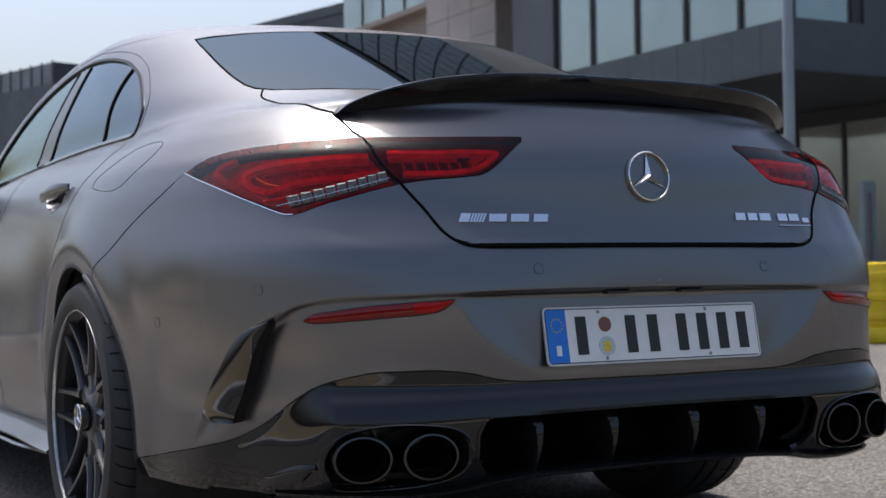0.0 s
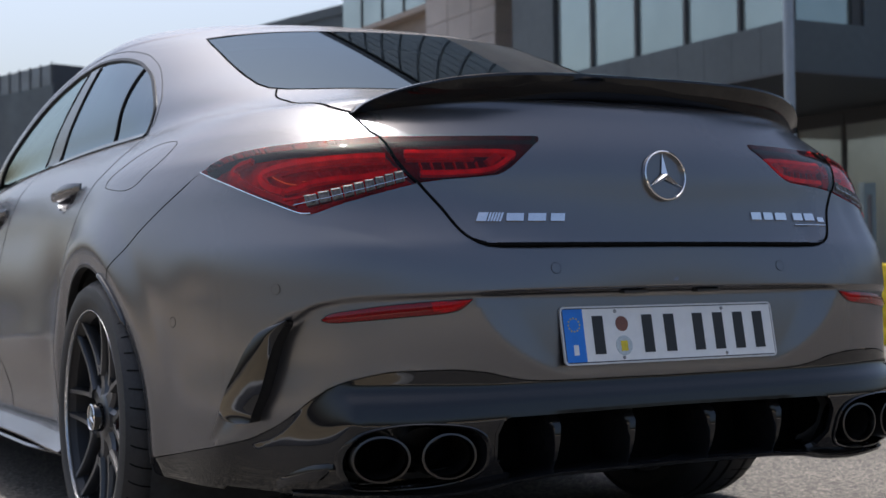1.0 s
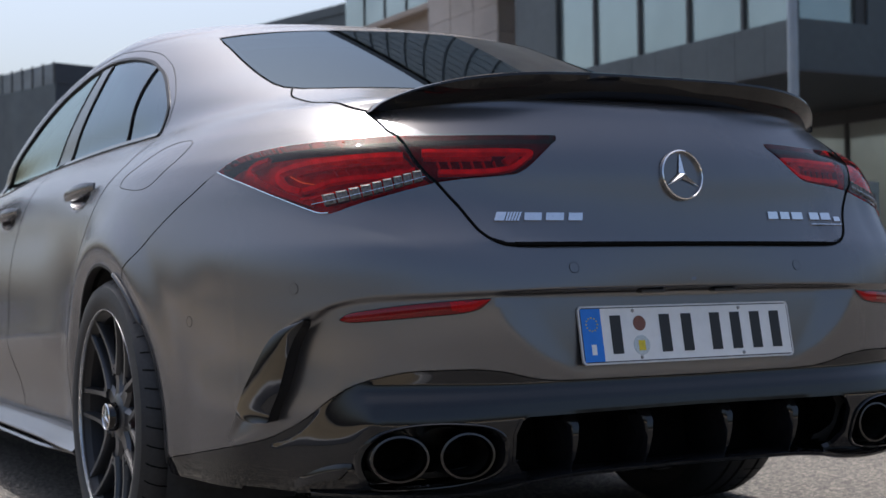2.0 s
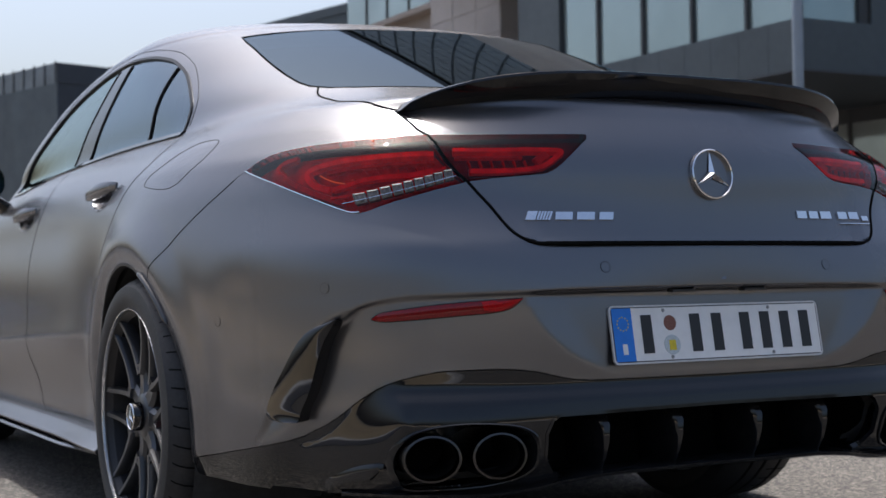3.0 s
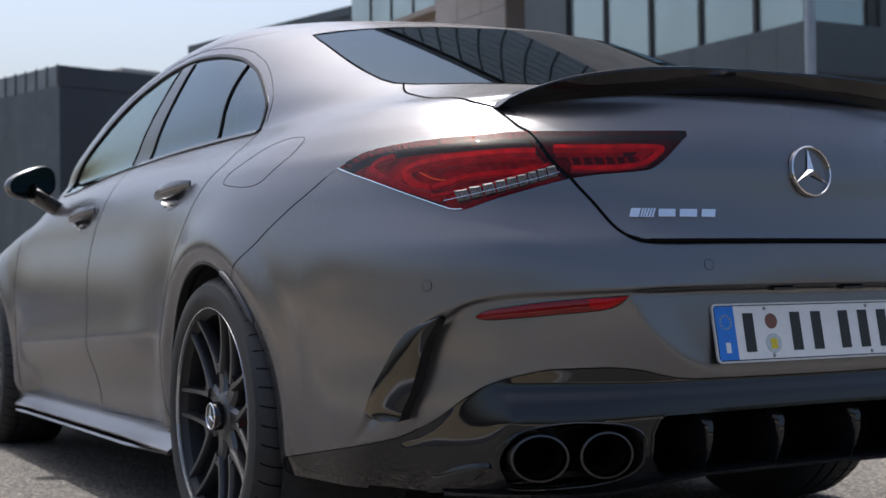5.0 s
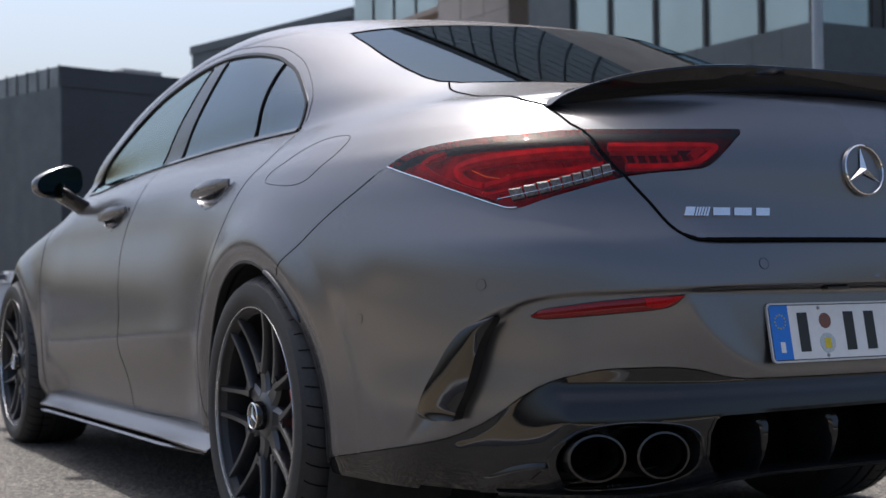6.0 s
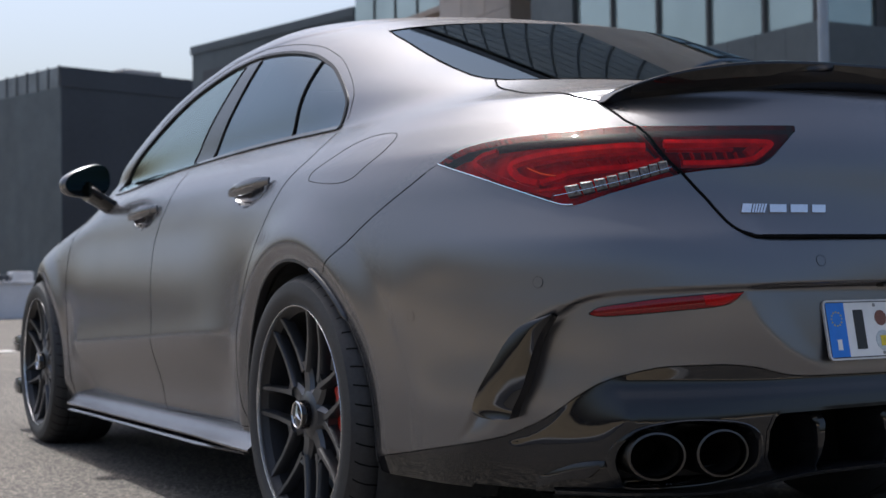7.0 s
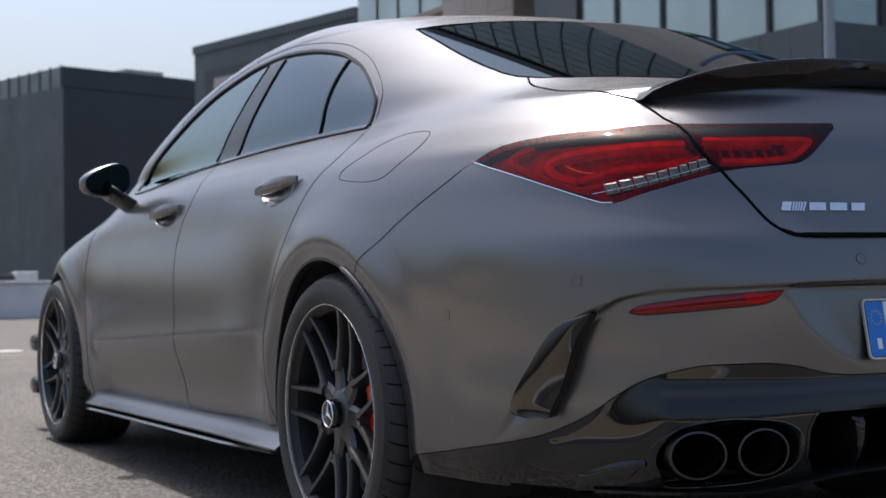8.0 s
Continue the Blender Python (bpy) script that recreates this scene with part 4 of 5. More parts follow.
# spoiler lip across the lid
xs = np.linspace(-1, 1, 81)
bm = bmesh.new()
loops = []
for s in xs:
    a = abs(s)
    x = 0.576 * s
    zb = 1.001 - 0.031 * a ** 2.6
    yb = on_body("R", 0.576 * a, zb, 1)[0].y
    hgt = 0.047 * (1 - a ** 7) ** 0.7 + 0.0015
    sec = [(0.012, -0.006), (-0.008, 0.0), (-0.026, 0.45 * hgt), (-0.043, 0.88 * hgt), (-0.042, 0.98 * hgt), (-0.034, 1.02 * hgt), (0.03, 0.93 * hgt), (0.08, 0.74 * hgt + 0.006), (0.15 * (1 - 0.6 * a ** 4), 0.030 * (1 - a ** 6)), (0.15 * (1 - 0.6 * a ** 4), -0.01)]
    loops.append([bm.verts.new((x, yb + dy * (1 - 0.5 * a ** 6), zb + dz)) for dy, dz in sec])
for a, b in zip(loops, loops[1:]):
    for k in range(len(a) - 1):
        bm.faces.new((a[k], a[k + 1], b[k + 1], b[k]))
bm.faces.new(loops[0])
bm.faces.new(loops[-1][::-1])
part("spoiler", bm, SPOILER_BLACK, lid, "gloss black spoiler lip", smooth=True)

# badges as plain shapes: the star in its ring, and bars for the letters
star = part("emblem", lathe([(0.0468, 0.004), (0.0474, -0.004), (0.0490, -0.0058), (0.0513, -0.004), (0.0520, 0.004)], 64, "y"), CHROME, lid, "chrome ring emblem with a three-pointed star", smooth=True)
star.location = (0.0, 0.021, 0.841)
star.rotation_euler = (radians(-9), 0, 0)


def star_mesh(radius, depth, waist=0.11):
    bm = bmesh.new()
    top = bm.verts.new((0, -depth, 0))
    ring_v = []
    for k in range(3):
        for a, r in ((90 + 120 * k, radius), (150 + 120 * k, radius * waist * 1.6)):
            ring_v.append(bm.verts.new((r * math.cos(radians(a)), 0, r * math.sin(radians(a)))))
    for k in range(6):
        bm.faces.new((top, ring_v[k], ring_v[(k + 1) % 6]))
    bm.faces.new(ring_v[::-1])
    return bm


part("star", star_mesh(0.047, 0.010), CHROME, star, "chrome star")
part("emblem_field", lathe([(0.0001, 0.003), (0.046, 0.003), (0.0515, 0.003), (0.051, 0.008)], 64, "y"), PAINT, star, smooth=True)


def badge(x0, x1, z0, z1, slant=0.0):
    """A raised chrome bar on the lid, leaning by slant."""
    pts = [(x0, z0), (x1, z0), (x1 + slant, z1), (x0 + slant, z1)]
    bm = bmesh.new()
    vs = []
    for lift in (0.0005, 0.0032):
        row = []
        for a, b in pts:
            p, n = on_body("R", abs(a), b, -1 if a < 0 else 1)
            row.append(bm.verts.new(p + n * lift))
        vs.append(row)
    bm.faces.new(vs[1])
    for k in range(4):
        bm.faces.new((vs[0][k], vs[0][(k + 1) % 4], vs[1][(k + 1) % 4], vs[1][k]))
    return part("badge_bar", bm, CHROME, lid)


Z0, Z1 = 0.7465, 0.7635
badge(-0.424, -0.403, Z0, Z1, 0.010)
for k in range(5):
    badge(-0.4005 + 0.0060 * k, -0.3962 + 0.0060 * k, Z0, Z1, 0.010)


for x0, x1 in ((-0.366, -0.326), (-0.322, -0.280), (-0.275, -0.240)):
    badge(x0 + 0.005, x1, Z0 + 0.001, Z1 - 0.001, 0.004)
for x0, x1, z0, z1 in ((0.228, 0.257, 0.7505, 0.772), (0.265, 0.293, 0.7505, 0.772), (0.301, 0.336, 0.7505, 0.772), (0.360, 0.391, 0.7505, 0.772), (0.397, 0.427, 0.7505, 0.772), (0.437, 0.458, 0.7475, 0.7635)):
    badge(x0, x1, z0 + 0.003, z1 - 0.003)
badge(0.360, 0.460, 0.7430, 0.7445)

# number plate, its letters as plain bars
plate_tilt = math.atan2(0.019, 0.102)
def rounded(x0, x1, z0, z1, r):
    """The outline of a rectangle with rounded corners."""
    out = []
    for cx, cz, a0 in ((x1 - r, z1 - r, 0), (x0 + r, z1 - r, 90), (x0 + r, z0 + r, 180), (x1 - r, z0 + r, 270)):
        out += [(cx + r * math.cos(radians(a0 + k * 15)), cz + r * math.sin(radians(a0 + k * 15))) for k in range(7)]
    return out


PLATE_RIM = material("plate_rim", (0.55, 0.53, 0.52), 0.35, 0.3, grain=0.05, scale=80)
plate = part("number_plate", prism(rounded(-0.263, 0.263, -0.057, 0.057, 0.010), -0.005, 0.0), PLATE_RIM, car, "white number plate with blue edge and black bars")
part("plate_border", prism(rounded(-0.2595, 0.2595, -0.0535, 0.0535, 0.008), -0.0052, -0.003), PLATE_BLACK, plate)
plate.location = (0, 0.008, 0.525)
plate.rotation_euler = (-plate_tilt, 0, 0)


def on_plate(name, x0, x1, z0, z1, mat, y0=-0.0075, lean=0.0, bevel=0.0006):
    return part(name, prism([(x0, z0), (x1, z0), (x1 + lean, z1), (x0 + lean, z1)], y0, -0.0035), mat, plate)


on_plate("plate_face", -0.212, 0.2575, -0.0515, 0.0515, PLATE_WHITE, -0.0056)
on_plate("blue_edge", -0.2575, -0.212, -0.0515, 0.0515, PLATE_BLUE, -0.0056)
on_plate("bar", -0.240, -0.229, -0.038, -0.018, PLATE_WHITE, -0.0062)
for k in range(12):
    a = 2 * math.pi * k / 12
    o = part("edge_star", lathe([(0.0001, -0.0064), (0.0016, -0.0064), (0.0016, -0.005)], 6, "y"), YELLOW, plate)
    o.location = (-0.2345 + 0.013 * math.cos(a), 0, 0.021 + 0.013 * math.sin(a))
for xm in (-0.179, -0.061, -0.007, 0.065, 0.117, 0.169, 0.221):
    on_plate("bar", xm - 0.0125, xm + 0.0125, -0.0375, 0.0375, PLATE_BLACK, -0.0066)
for z, r, mat in ((0.021, 0.0155, BRONZE), (-0.022, 0.020, SEAL_GREY)):
    o = part("round_seal", lathe([(0.0001, -0.0066), (r - 0.001, -0.0066), (r, -0.0050)], 32, "y"), mat, plate)
    o.location = (-0.122, 0, z)
on_plate("seal_mark", -0.130, -0.114, -0.033, -0.013, YELLOW, -0.0070)
for x, z in ((-0.135, 0.046), (0.13, 0.046), (-0.125, -0.046), (0.13, -0.046)):
    o = part("screw", lathe([(0.0001, -0.0078), (0.003, -0.0074), (0.004, -0.005)], 16, "y"), STEEL, plate, smooth=True)
    o.location = (x, 0, z)
for x in (-0.09, 0.09):
    o = part("plate_lamp", boxed((x - 0.028, 0.0, 0.606), (x + 0.028, 0.02, 0.612), 0.002), BLACK_PLASTIC, bumper)

# the apron's dark hollow with upright fins
hollow = bmesh.new()
box(hollow, (-0.43, 0.145, 0.255), (0.43, 0.155, 0.40))
for side in (-1, 1):
    box(hollow, (side * 0.43 - 0.005, 0.045, 0.25), (side * 0.43 + 0.005, 0.15, 0.395))
box(hollow, (-0.43, 0.03, 0.387), (0.43, 0.15, 0.395))
box(hollow, (-0.41, 0.05, 0.252), (0.41, 0.15, 0.262), 0.003)
part("apron_hollow", hollow, GAP, apron)
for x in (-0.275, -0.10, 0.10, 0.275):
    fin = bmesh.new()
    rows = []
    for y, z, wide in ((0.048, 0.386, 0.019), (0.020, 0.376, 0.018), (0.006, 0.355, 0.015), (0.006, 0.325, 0.011), (0.014, 0.295, 0.007), (0.030, 0.268, 0.004)):
        rows.append([fin.verts.new(v) for v in ((x - wide * 0.8, 0.14, z), (x - wide, y + 0.010, z), (x - wide * 0.5, y, z), (x + wide * 0.5, y, z), (x + wide, y + 0.010, z), (x + wide * 0.8, 0.14, z))])
    for a, b in zip(rows, rows[1:]):
        for k in range(6):
            fin.faces.new((a[k], a[(k + 1) % 6], b[(k + 1) % 6], b[k]))
    fin.faces.new(rows[0])
    fin.faces.new(rows[-1][::-1])
    part("diffuser_fin", fin, BLACK_GLOSS, apron, "gloss black diffuser fin", smooth=True)
for at in (-1, 1):
    ribbon("recess_edge", dense(RECESS[:6], False, 0.008), "R", at, 0.008, 0.0012, 0.010, BLACK_GLOSS, apron)
lip = bmesh.new()
rows = []
for s in np.linspace(-1, 1, 90):
    ax = 0.735 * abs(s)
    z = float(LIP(ax))
    p, n = on_body("R", ax, z, -1 if s < 0 else 1)
    rows.append([lip.verts.new((p.x, p.y + dy, z + dz)) for dy, dz in ((-0.016, -0.004), (-0.018, 0.001), (-0.012, 0.005), (0.05, 0.005), (0.05, -0.008), (-0.006, -0.008))])
for a, b in zip(rows, rows[1:]):
    for k in range(6):
        lip.faces.new((a[k], a[(k + 1) % 6], b[(k + 1) % 6], b[k]))
part("apron_lip", lip, BLACK_GLOSS, apron, "gloss black lower lip", smooth=True)

# tailpipes in their pods
TIP = material("dark_tailpipe_tip", (0.08, 0.077, 0.075), 0.28, 1.0, grain=0.08, scale=120)
SOOT = material("sooty_pipe", (0.008, 0.007, 0.006), 0.8, 0.0, grain=0.25, scale=60, spec=0.05)
for side in (-1, 1):
    flag = left_f if side < 0 else right_f
    bm = bmesh.new()
    rings = []
    cx, cz = 0.562, 0.313
    for grow, lift in ((1.035, -0.006), (1.03, 0.004), (1.0, 0.006), (0.965, 0.003), (0.945, -0.006), (0.93, -0.020), (0.915, -0.040), (0.90, -0.13)):
        row = []
        for a, b in POD:
            q, n = on_body("R", cx + (a - cx) * grow, cz + (b - cz) * grow, side)
            row.append(bm.verts.new(q + Vector((n.x * 0.2, n.y, 0)) * lift))
        rings.append(row)
    for a, b in zip(rings, rings[1:]):
        for k in range(len(a)):
            bm.faces.new((a[k], a[(k + 1) % len(a)], b[(k + 1) % len(a)], b[k]))
    bm.faces.new(rings[-1])
    part("pipe_surround", bm, BLACK_GLOSS, apron, "gloss black tailpipe surround", smooth=True)
    for x, y, yaw in ((0.507, 0.040, 6), (0.632, 0.066, 16)):
        pipe = part("tailpipe", lathe([(0.0455, 0.10), (0.047, 0.012), (0.0475, -0.002), (0.0500, -0.008), (0.0545, -0.007), (0.056, 0.004), (0.0555, 0.03), (0.054, 0.12)], 64, "y"), TIP, car, "dark chrome oval tailpipe", smooth=True)
        pipe.matrix_basis = Matrix.Translation((side * x, y - 0.022, 0.314)) @ pose(0, 0, 0, 0, 0, side * yaw) @ Matrix.Diagonal((1.0, 1.0, 0.78, 1))
        bore = part("bore", lathe([(0.0465, 0.008), (0.045, 0.03), (0.042, 0.115), (0.0001, 0.118)], 48, "y"), SOOT, pipe, "sooty pipe bore", smooth=True)
# small winglets beside the pods: a rounded plate that thins outward
for side in (-1, 1):
    bm = bmesh.new()
    rows = []
    for t in np.linspace(0, 1, 16):
        a, top = 0.698 + 0.056 * t, 0.303 - 0.042 * t ** 2.2
        q, n = on_body("R", a, top, side)
        out = 0.008 * (1 - t) ** 0.7 * min(1.0, 0.3 + 4 * t)
        rows.append([bm.verts.new(q + n * l + Vector((0, 0, d))) for l, d in ((-0.015, 0.002), (out * 0.6, 0.001), (out, -0.004), (out * 1.1, -0.012), (out * 0.7, -0.034 * (1 - 0.5 * t) * min(1.0, 0.15 + 3 * t)), (-0.02, -0.038 * (1 - 0.5 * t) * min(1.0, 0.15 + 3 * t)))])
    for a, b in zip(rows, rows[1:]):
        for k in range(5):
            bm.faces.new((a[k], a[k + 1], b[k + 1], b[k]))
    bm.faces.new(rows[0])
    part("winglet", bm, BLACK_GLOSS, apron, "gloss black winglet", smooth=True)

# side sills with a bright blade
for side in (-1, 1):
    for nm, prof, mat, y0, y1 in (("side_sill", [(0.815, 0.238), (0.848, 0.237), (0.858, 0.230), (0.866, 0.220), (0.875, 0.210), (0.886, 0.202), (0.892, 0.197), (0.890, 0.192), (0.86, 0.190), (0.80, 0.191), (0.80, 0.235)], PAINT, 1.36, 3.38), ("sill_blade", [(0.862, 0.182), (0.892, 0.1805), (0.8985, 0.175), (0.892, 0.170), (0.80, 0.166), (0.80, 0.182)], PAINT, 1.50, 3.34)):
        bm = bmesh.new()
        rows = []
        for y in np.linspace(y0, y1, 40):
            hip = 0.016 * ease(y, 1.9, 1.4) + 0.012 * ease(y, 3.0, 3.4)
            up = 0.018 * (2.3 - y) * 0.5 + 0.006
            end = ease(y, y1, y1 - 0.10) * (1.0 if nm == "side_sill" else ease(y, y0, y0 + 0.35))
            rows.append([bm.verts.new((side * (0.80 + (px + hip - 0.80) * (0.6 + 0.4 * end)), y, pz + up)) for px, pz in prof])
        for a, b in zip(rows, rows[1:]):
            for k in range(len(prof)):
                bm.faces.new((a[k], a[(k + 1) % len(prof)], b[(k + 1) % len(prof)], b[k]))
        bm.faces.new(rows[0])
        bm.faces.new(rows[-1][::-1])
        part(nm, bm, mat, car, "matte grey side sill" if nm == "side_sill" else "grey blade under the sill", smooth=True)
under = boxed((-0.62, 0.16, 0.262), (0.62, 1.5, 0.275))
box(under, (-0.56, 1.4, 0.185), (0.56, 4.45, 0.20))
box(under, (-0.84, 1.46, 0.19), (0.84, 3.34, 0.205))
part("underbody", under, DARK_VOID, car)

# wheel wells: liners behind the arches
for ay in (AXLE_R, AXLE_F):
    for side in (-1, 1):
        bm = bmesh.new()
        rows = []
        for a in np.linspace(-0.42, math.pi + 0.42, 40):
            c, s = math.cos(a), math.sin(a)
            rows.append([bm.verts.new((side * x, ay + ARCH_ON + r * c, ARCH_Z + r * s)) for x, r in ((0.56, 0.05), (0.56, 0.381), (0.80, 0.387), (0.862, 0.381))])
        for a, b in zip(rows, rows[1:]):
            for k in range(3):
                bm.faces.new((a[k], a[k + 1], b[k + 1], b[k]))
        part("wheel_liner", bm, DARK_VOID, car)
        ribbon("arch_lip", [(ay + ARCH_ON + 0.3735 * math.cos(a), ARCH_Z + 0.3735 * math.sin(a)) for a in np.linspace(-0.15, math.pi + 0.15, 60)], "S", side, 0.009, 0.0004, 0.02, BLACK_PLASTIC, car)
    # gloss edge over the rear of the rear arch
for side in (-1, 1):
    bead = bmesh.new()
    rows = []
    for a in np.linspace(radians(110), radians(141), 30):
        q, n = on_body("S", AXLE_R + ARCH_ON + 0.3765 * math.cos(a), ARCH_Z + 0.3765 * math.sin(a), side)
        up = Vector((0, math.cos(a), math.sin(a)))
        thick = 0.0060 * min(1.0, 5 * math.sin((a - radians(110)) / radians(31) * math.pi) + 0.05)
        rows.append([bead.verts.new(q + n * (0.002 + thick * math.sin(b)) + up * (thick * math.cos(b))) for b in np.linspace(0, 2 * math.pi, 10, endpoint=False)])
    for a, b in zip(rows, rows[1:]):
        for k in range(10):
            bead.faces.new((a[k], a[(k + 1) % 10], b[(k + 1) % 10], b[k]))
    part("arch_edge", bead, GLOSS_EDGE, car, "gloss black arch edge", smooth=True)


# wheels, built for the left flank: the outer side looks to -x
def tyre_mesh():
    prof = [(0.246, -0.004), (0.262, -0.016), (0.285, -0.020), (0.305, -0.014), (0.318, 0.004), (0.3255, 0.022), (0.3268, 0.046), (0.3205, 0.047), (0.3205, 0.054), (0.327, 0.055), (0.3275, 0.100), (0.3210, 0.101), (0.3210, 0.110), (0.3275, 0.111), (0.3275, 0.146), (0.3210, 0.147), (0.3210, 0.156), (0.3275, 0.157), (0.3255, 0.215), (0.316, 0.236), (0.29, 0.25), (0.25, 0.236)]
    return lathe(prof, 96, "x")


def tread_block():
    """One slanting groove bar across the tyre's shoulder."""
    bm = bmesh.new()
    rows = []
    for h, r, da in ((-0.006, 0.3105, -0.020), (0.004, 0.3195, -0.008), (0.022, 0.3268, 0.004), (0.055, 0.3284, 0.016), (0.085, 0.3286, 0.020)):
        rows.append([bm.verts.new((h, r * math.cos(a), r * math.sin(a))) for a in (da - 0.0060, da + 0.0060)])
    for a, b in zip(rows, rows[1:]):
        bm.faces.new((a[0], a[1], b[1], b[0]))
    return bm


def spoke_arm(p0, p1, w0, w1, x0, x1, thick):
    """A tapered bar from p0 to p1 in the wheel's plane (y, z), its crown ridged."""
    a, b = Vector((0, *p0)), Vector((0, *p1))
    d = (b - a).normalized()
    n = Vector((0, -d.z, d.y))
    bm = bmesh.new()
    rows = []
    for t in np.linspace(0, 1, 7):
        c = a.lerp(b, t)
        w = w0 + (w1 - w0) * t - 0.004 * math.sin(math.pi * t)
        x = x0 + (x1 - x0) * t + 0.006 * math.sin(math.pi * t)
        rows.append([bm.verts.new(c + n * (w * k) + Vector((x + dx, 0, 0))) for k, dx in ((-0.5, thick), (-0.5, 0.008), (-0.30, 0.0), (0.30, 0.0), (0.5, 0.008), (0.5, thick))])
    for r0, r1 in zip(rows, rows[1:]):
        for k in range(6):
            bm.faces.new((r0[k], r0[(k + 1) % 6], r1[(k + 1) % 6], r1[k]))
    bm.faces.new(rows[0])
    bm.faces.new(rows[-1][::-1])
    return bm


def merged(*parts_bm):
    out = bmesh.new()
    for b in parts_bm:
        me = bpy.data.meshes.new("tmp")
        b.to_mesh(me)
        b.free()
        out.from_mesh(me)
        bpy.data.meshes.remove(me)
    return out


def build_wheel(parent):
    """A dark forged wheel of seven forked spokes with its tyre, disc and caliper."""
    rim = part("wheel", lathe([(0.2500, -0.0045), (0.2470, -0.002), (0.2425, 0.006), (0.236, 0.012), (0.233, 0.03), (0.228, 0.05), (0.222, 0.12), (0.23, 0.20), (0.245, 0.215), (0.25, 0.215), (0.25, 0.006), (0.2515, -0.001)], 96, "x", closed=True), RIM_DARK, parent, "dark grey forged wheel with bright rim edge", smooth=True)
    part("rim_edge", lathe([(0.2535, 0.000), (0.2532, -0.011), (0.2520, -0.0130), (0.2505, -0.0125), (0.2495, -0.004)], 96, "x"), RIM_CUT, rim, "bright machined rim edge", smooth=True)
    part("tyre", tyre_mesh(), RUBBER, rim, "black low-profile tyre", smooth=True)
    groove = tread_block()
    gm = bpy.data.meshes.new("tread_groove")
    groove.to_mesh(gm)
    groove.free()
    gm.materials.append(GROOVE)
    for k in range(48):
        o = new("tread_groove", gm)
        o.parent = rim
        o.rotation_euler = (2 * math.pi * k / 48, 0, 0)
    arms = []
    for k in range(7):
        mid = radians(81 + 360 / 7 * k)
        at = lambda r, a: (r * math.cos(a), r * math.sin(a))
        arms.append(spoke_arm(at(0.045, mid), at(0.122, mid), 0.058, 0.040, 0.017, 0.014, 0.036))
        for s in (-1, 1):
            arms.append(spoke_arm(at(0.100, mid + s * 0.060), at(0.2495, mid + s * radians(18.8)), 0.022, 0.0165, 0.014, -0.003, 0.026))
    spokes = part("spokes", merged(*arms), RIM_GREY, rim, "dark grey forked spokes", smooth=True)
    part("hub", lathe([(0.0001, 0.012), (0.030, 0.012), (0.048, 0.015), (0.058, 0.022), (0.064, 0.034), (0.066, 0.06)], 48, "x"), RIM_GREY, rim, smooth=True)
    cap = part("hub_cap", lathe([(0.0001, -0.010), (0.026, -0.010), (0.030, -0.008), (0.033, -0.002), (0.034, 0.016)], 48, "x"), BLACK_GLOSS, rim, "black hub cap with a chrome star", smooth=True)
    ringed = lathe([(0.0275, -0.0105), (0.0290, -0.0125), (0.0315, -0.0105)], 48, "x")
    st = star_mesh(0.028, 0.004)
    bmesh.ops.transform(st, matrix=Matrix.Translation((-0.0105, 0, 0)) @ pose(0, 0, 0, 0, 0, -90), verts=st.verts)
    part("cap_emblem", merged(ringed, st), CHROME, rim)
    disc = part("brake_disc", lathe([(0.06, 0.070), (0.07, 0.088), (0.100, 0.090), (0.165, 0.090), (0.166, 0.118), (0.06, 0.118)], 72, "x"), STEEL, rim, "ventilated steel brake disc", smooth=True)
    holes = bmesh.new()
    for k in range(60):
        a, r = 2 * math.pi * k / 60, (0.115, 0.130, 0.147)[k % 3]
        ret = bmesh.ops.create_circle(holes, cap_ends=True, segments=6, radius=0.0035)
        bmesh.ops.transform(holes, matrix=Matrix.Translation((0.0896, r * math.cos(a), r * math.sin(a))) @ pose(0, 0, 0, 0, 90, 0), verts=ret["verts"])
    part("disc_holes", holes, DARK_VOID, rim)
    part("inner_barrel", lathe([(0.2445, 0.2170), (0.2285, 0.2020), (0.2200, 0.121)], 64, "x"), BARREL, rim, "pale grey inner side of the rim", smooth=True)
    part("well_back", lathe([(0.0001, 0.14), (0.23, 0.14)], 32, "x"), DARK_VOID, rim)
    return rim


def caliper_mesh():
    """A curved block over the disc's rear edge."""
    bm = bmesh.new()
    rows = []
    for a in np.linspace(radians(-30), radians(30), 9):
        c, s = -math.cos(a), math.sin(a)
        rows.append([bm.verts.new((x, r * c, r * s)) for x, r in ((0.036, 0.115), (0.031, 0.128), (0.031, 0.186), (0.042, 0.206), (0.13, 0.196), (0.13, 0.118))])
    for a, b in zip(rows, rows[1:]):
        for k in range(6):
            bm.faces.new((a[k], a[(k + 1) % 6], b[(k + 1) % 6], b[k]))
    bm.faces.new(rows[0])
    bm.faces.new(rows[-1][::-1])
    return bm


first_wheel = build_wheel(car)
first_wheel.matrix_basis = pose(-0.893, AXLE_R, HUB_Z)
for spot in (pose(-0.888, AXLE_F, HUB_Z, 31), pose(0.893, AXLE_R, HUB_Z, 0, 0, 180), pose(0.888, AXLE_F, HUB_Z, 0, 0, 180)):
    copy_thing(first_wheel, spot)
for side in (-1, 1):
    for ay, sign in ((AXLE_R, 1), (AXLE_F, 1)):
        cal = part("caliper", caliper_mesh(), CALIPER, car, "red brake caliper", smooth=True)
        cal.matrix_basis = pose(side * 0.888, ay, HUB_Z, 0, 0, 0 if side < 0 else 180) @ pose(0, 0, 0, 0 if side < 0 else 180, 0, 0)

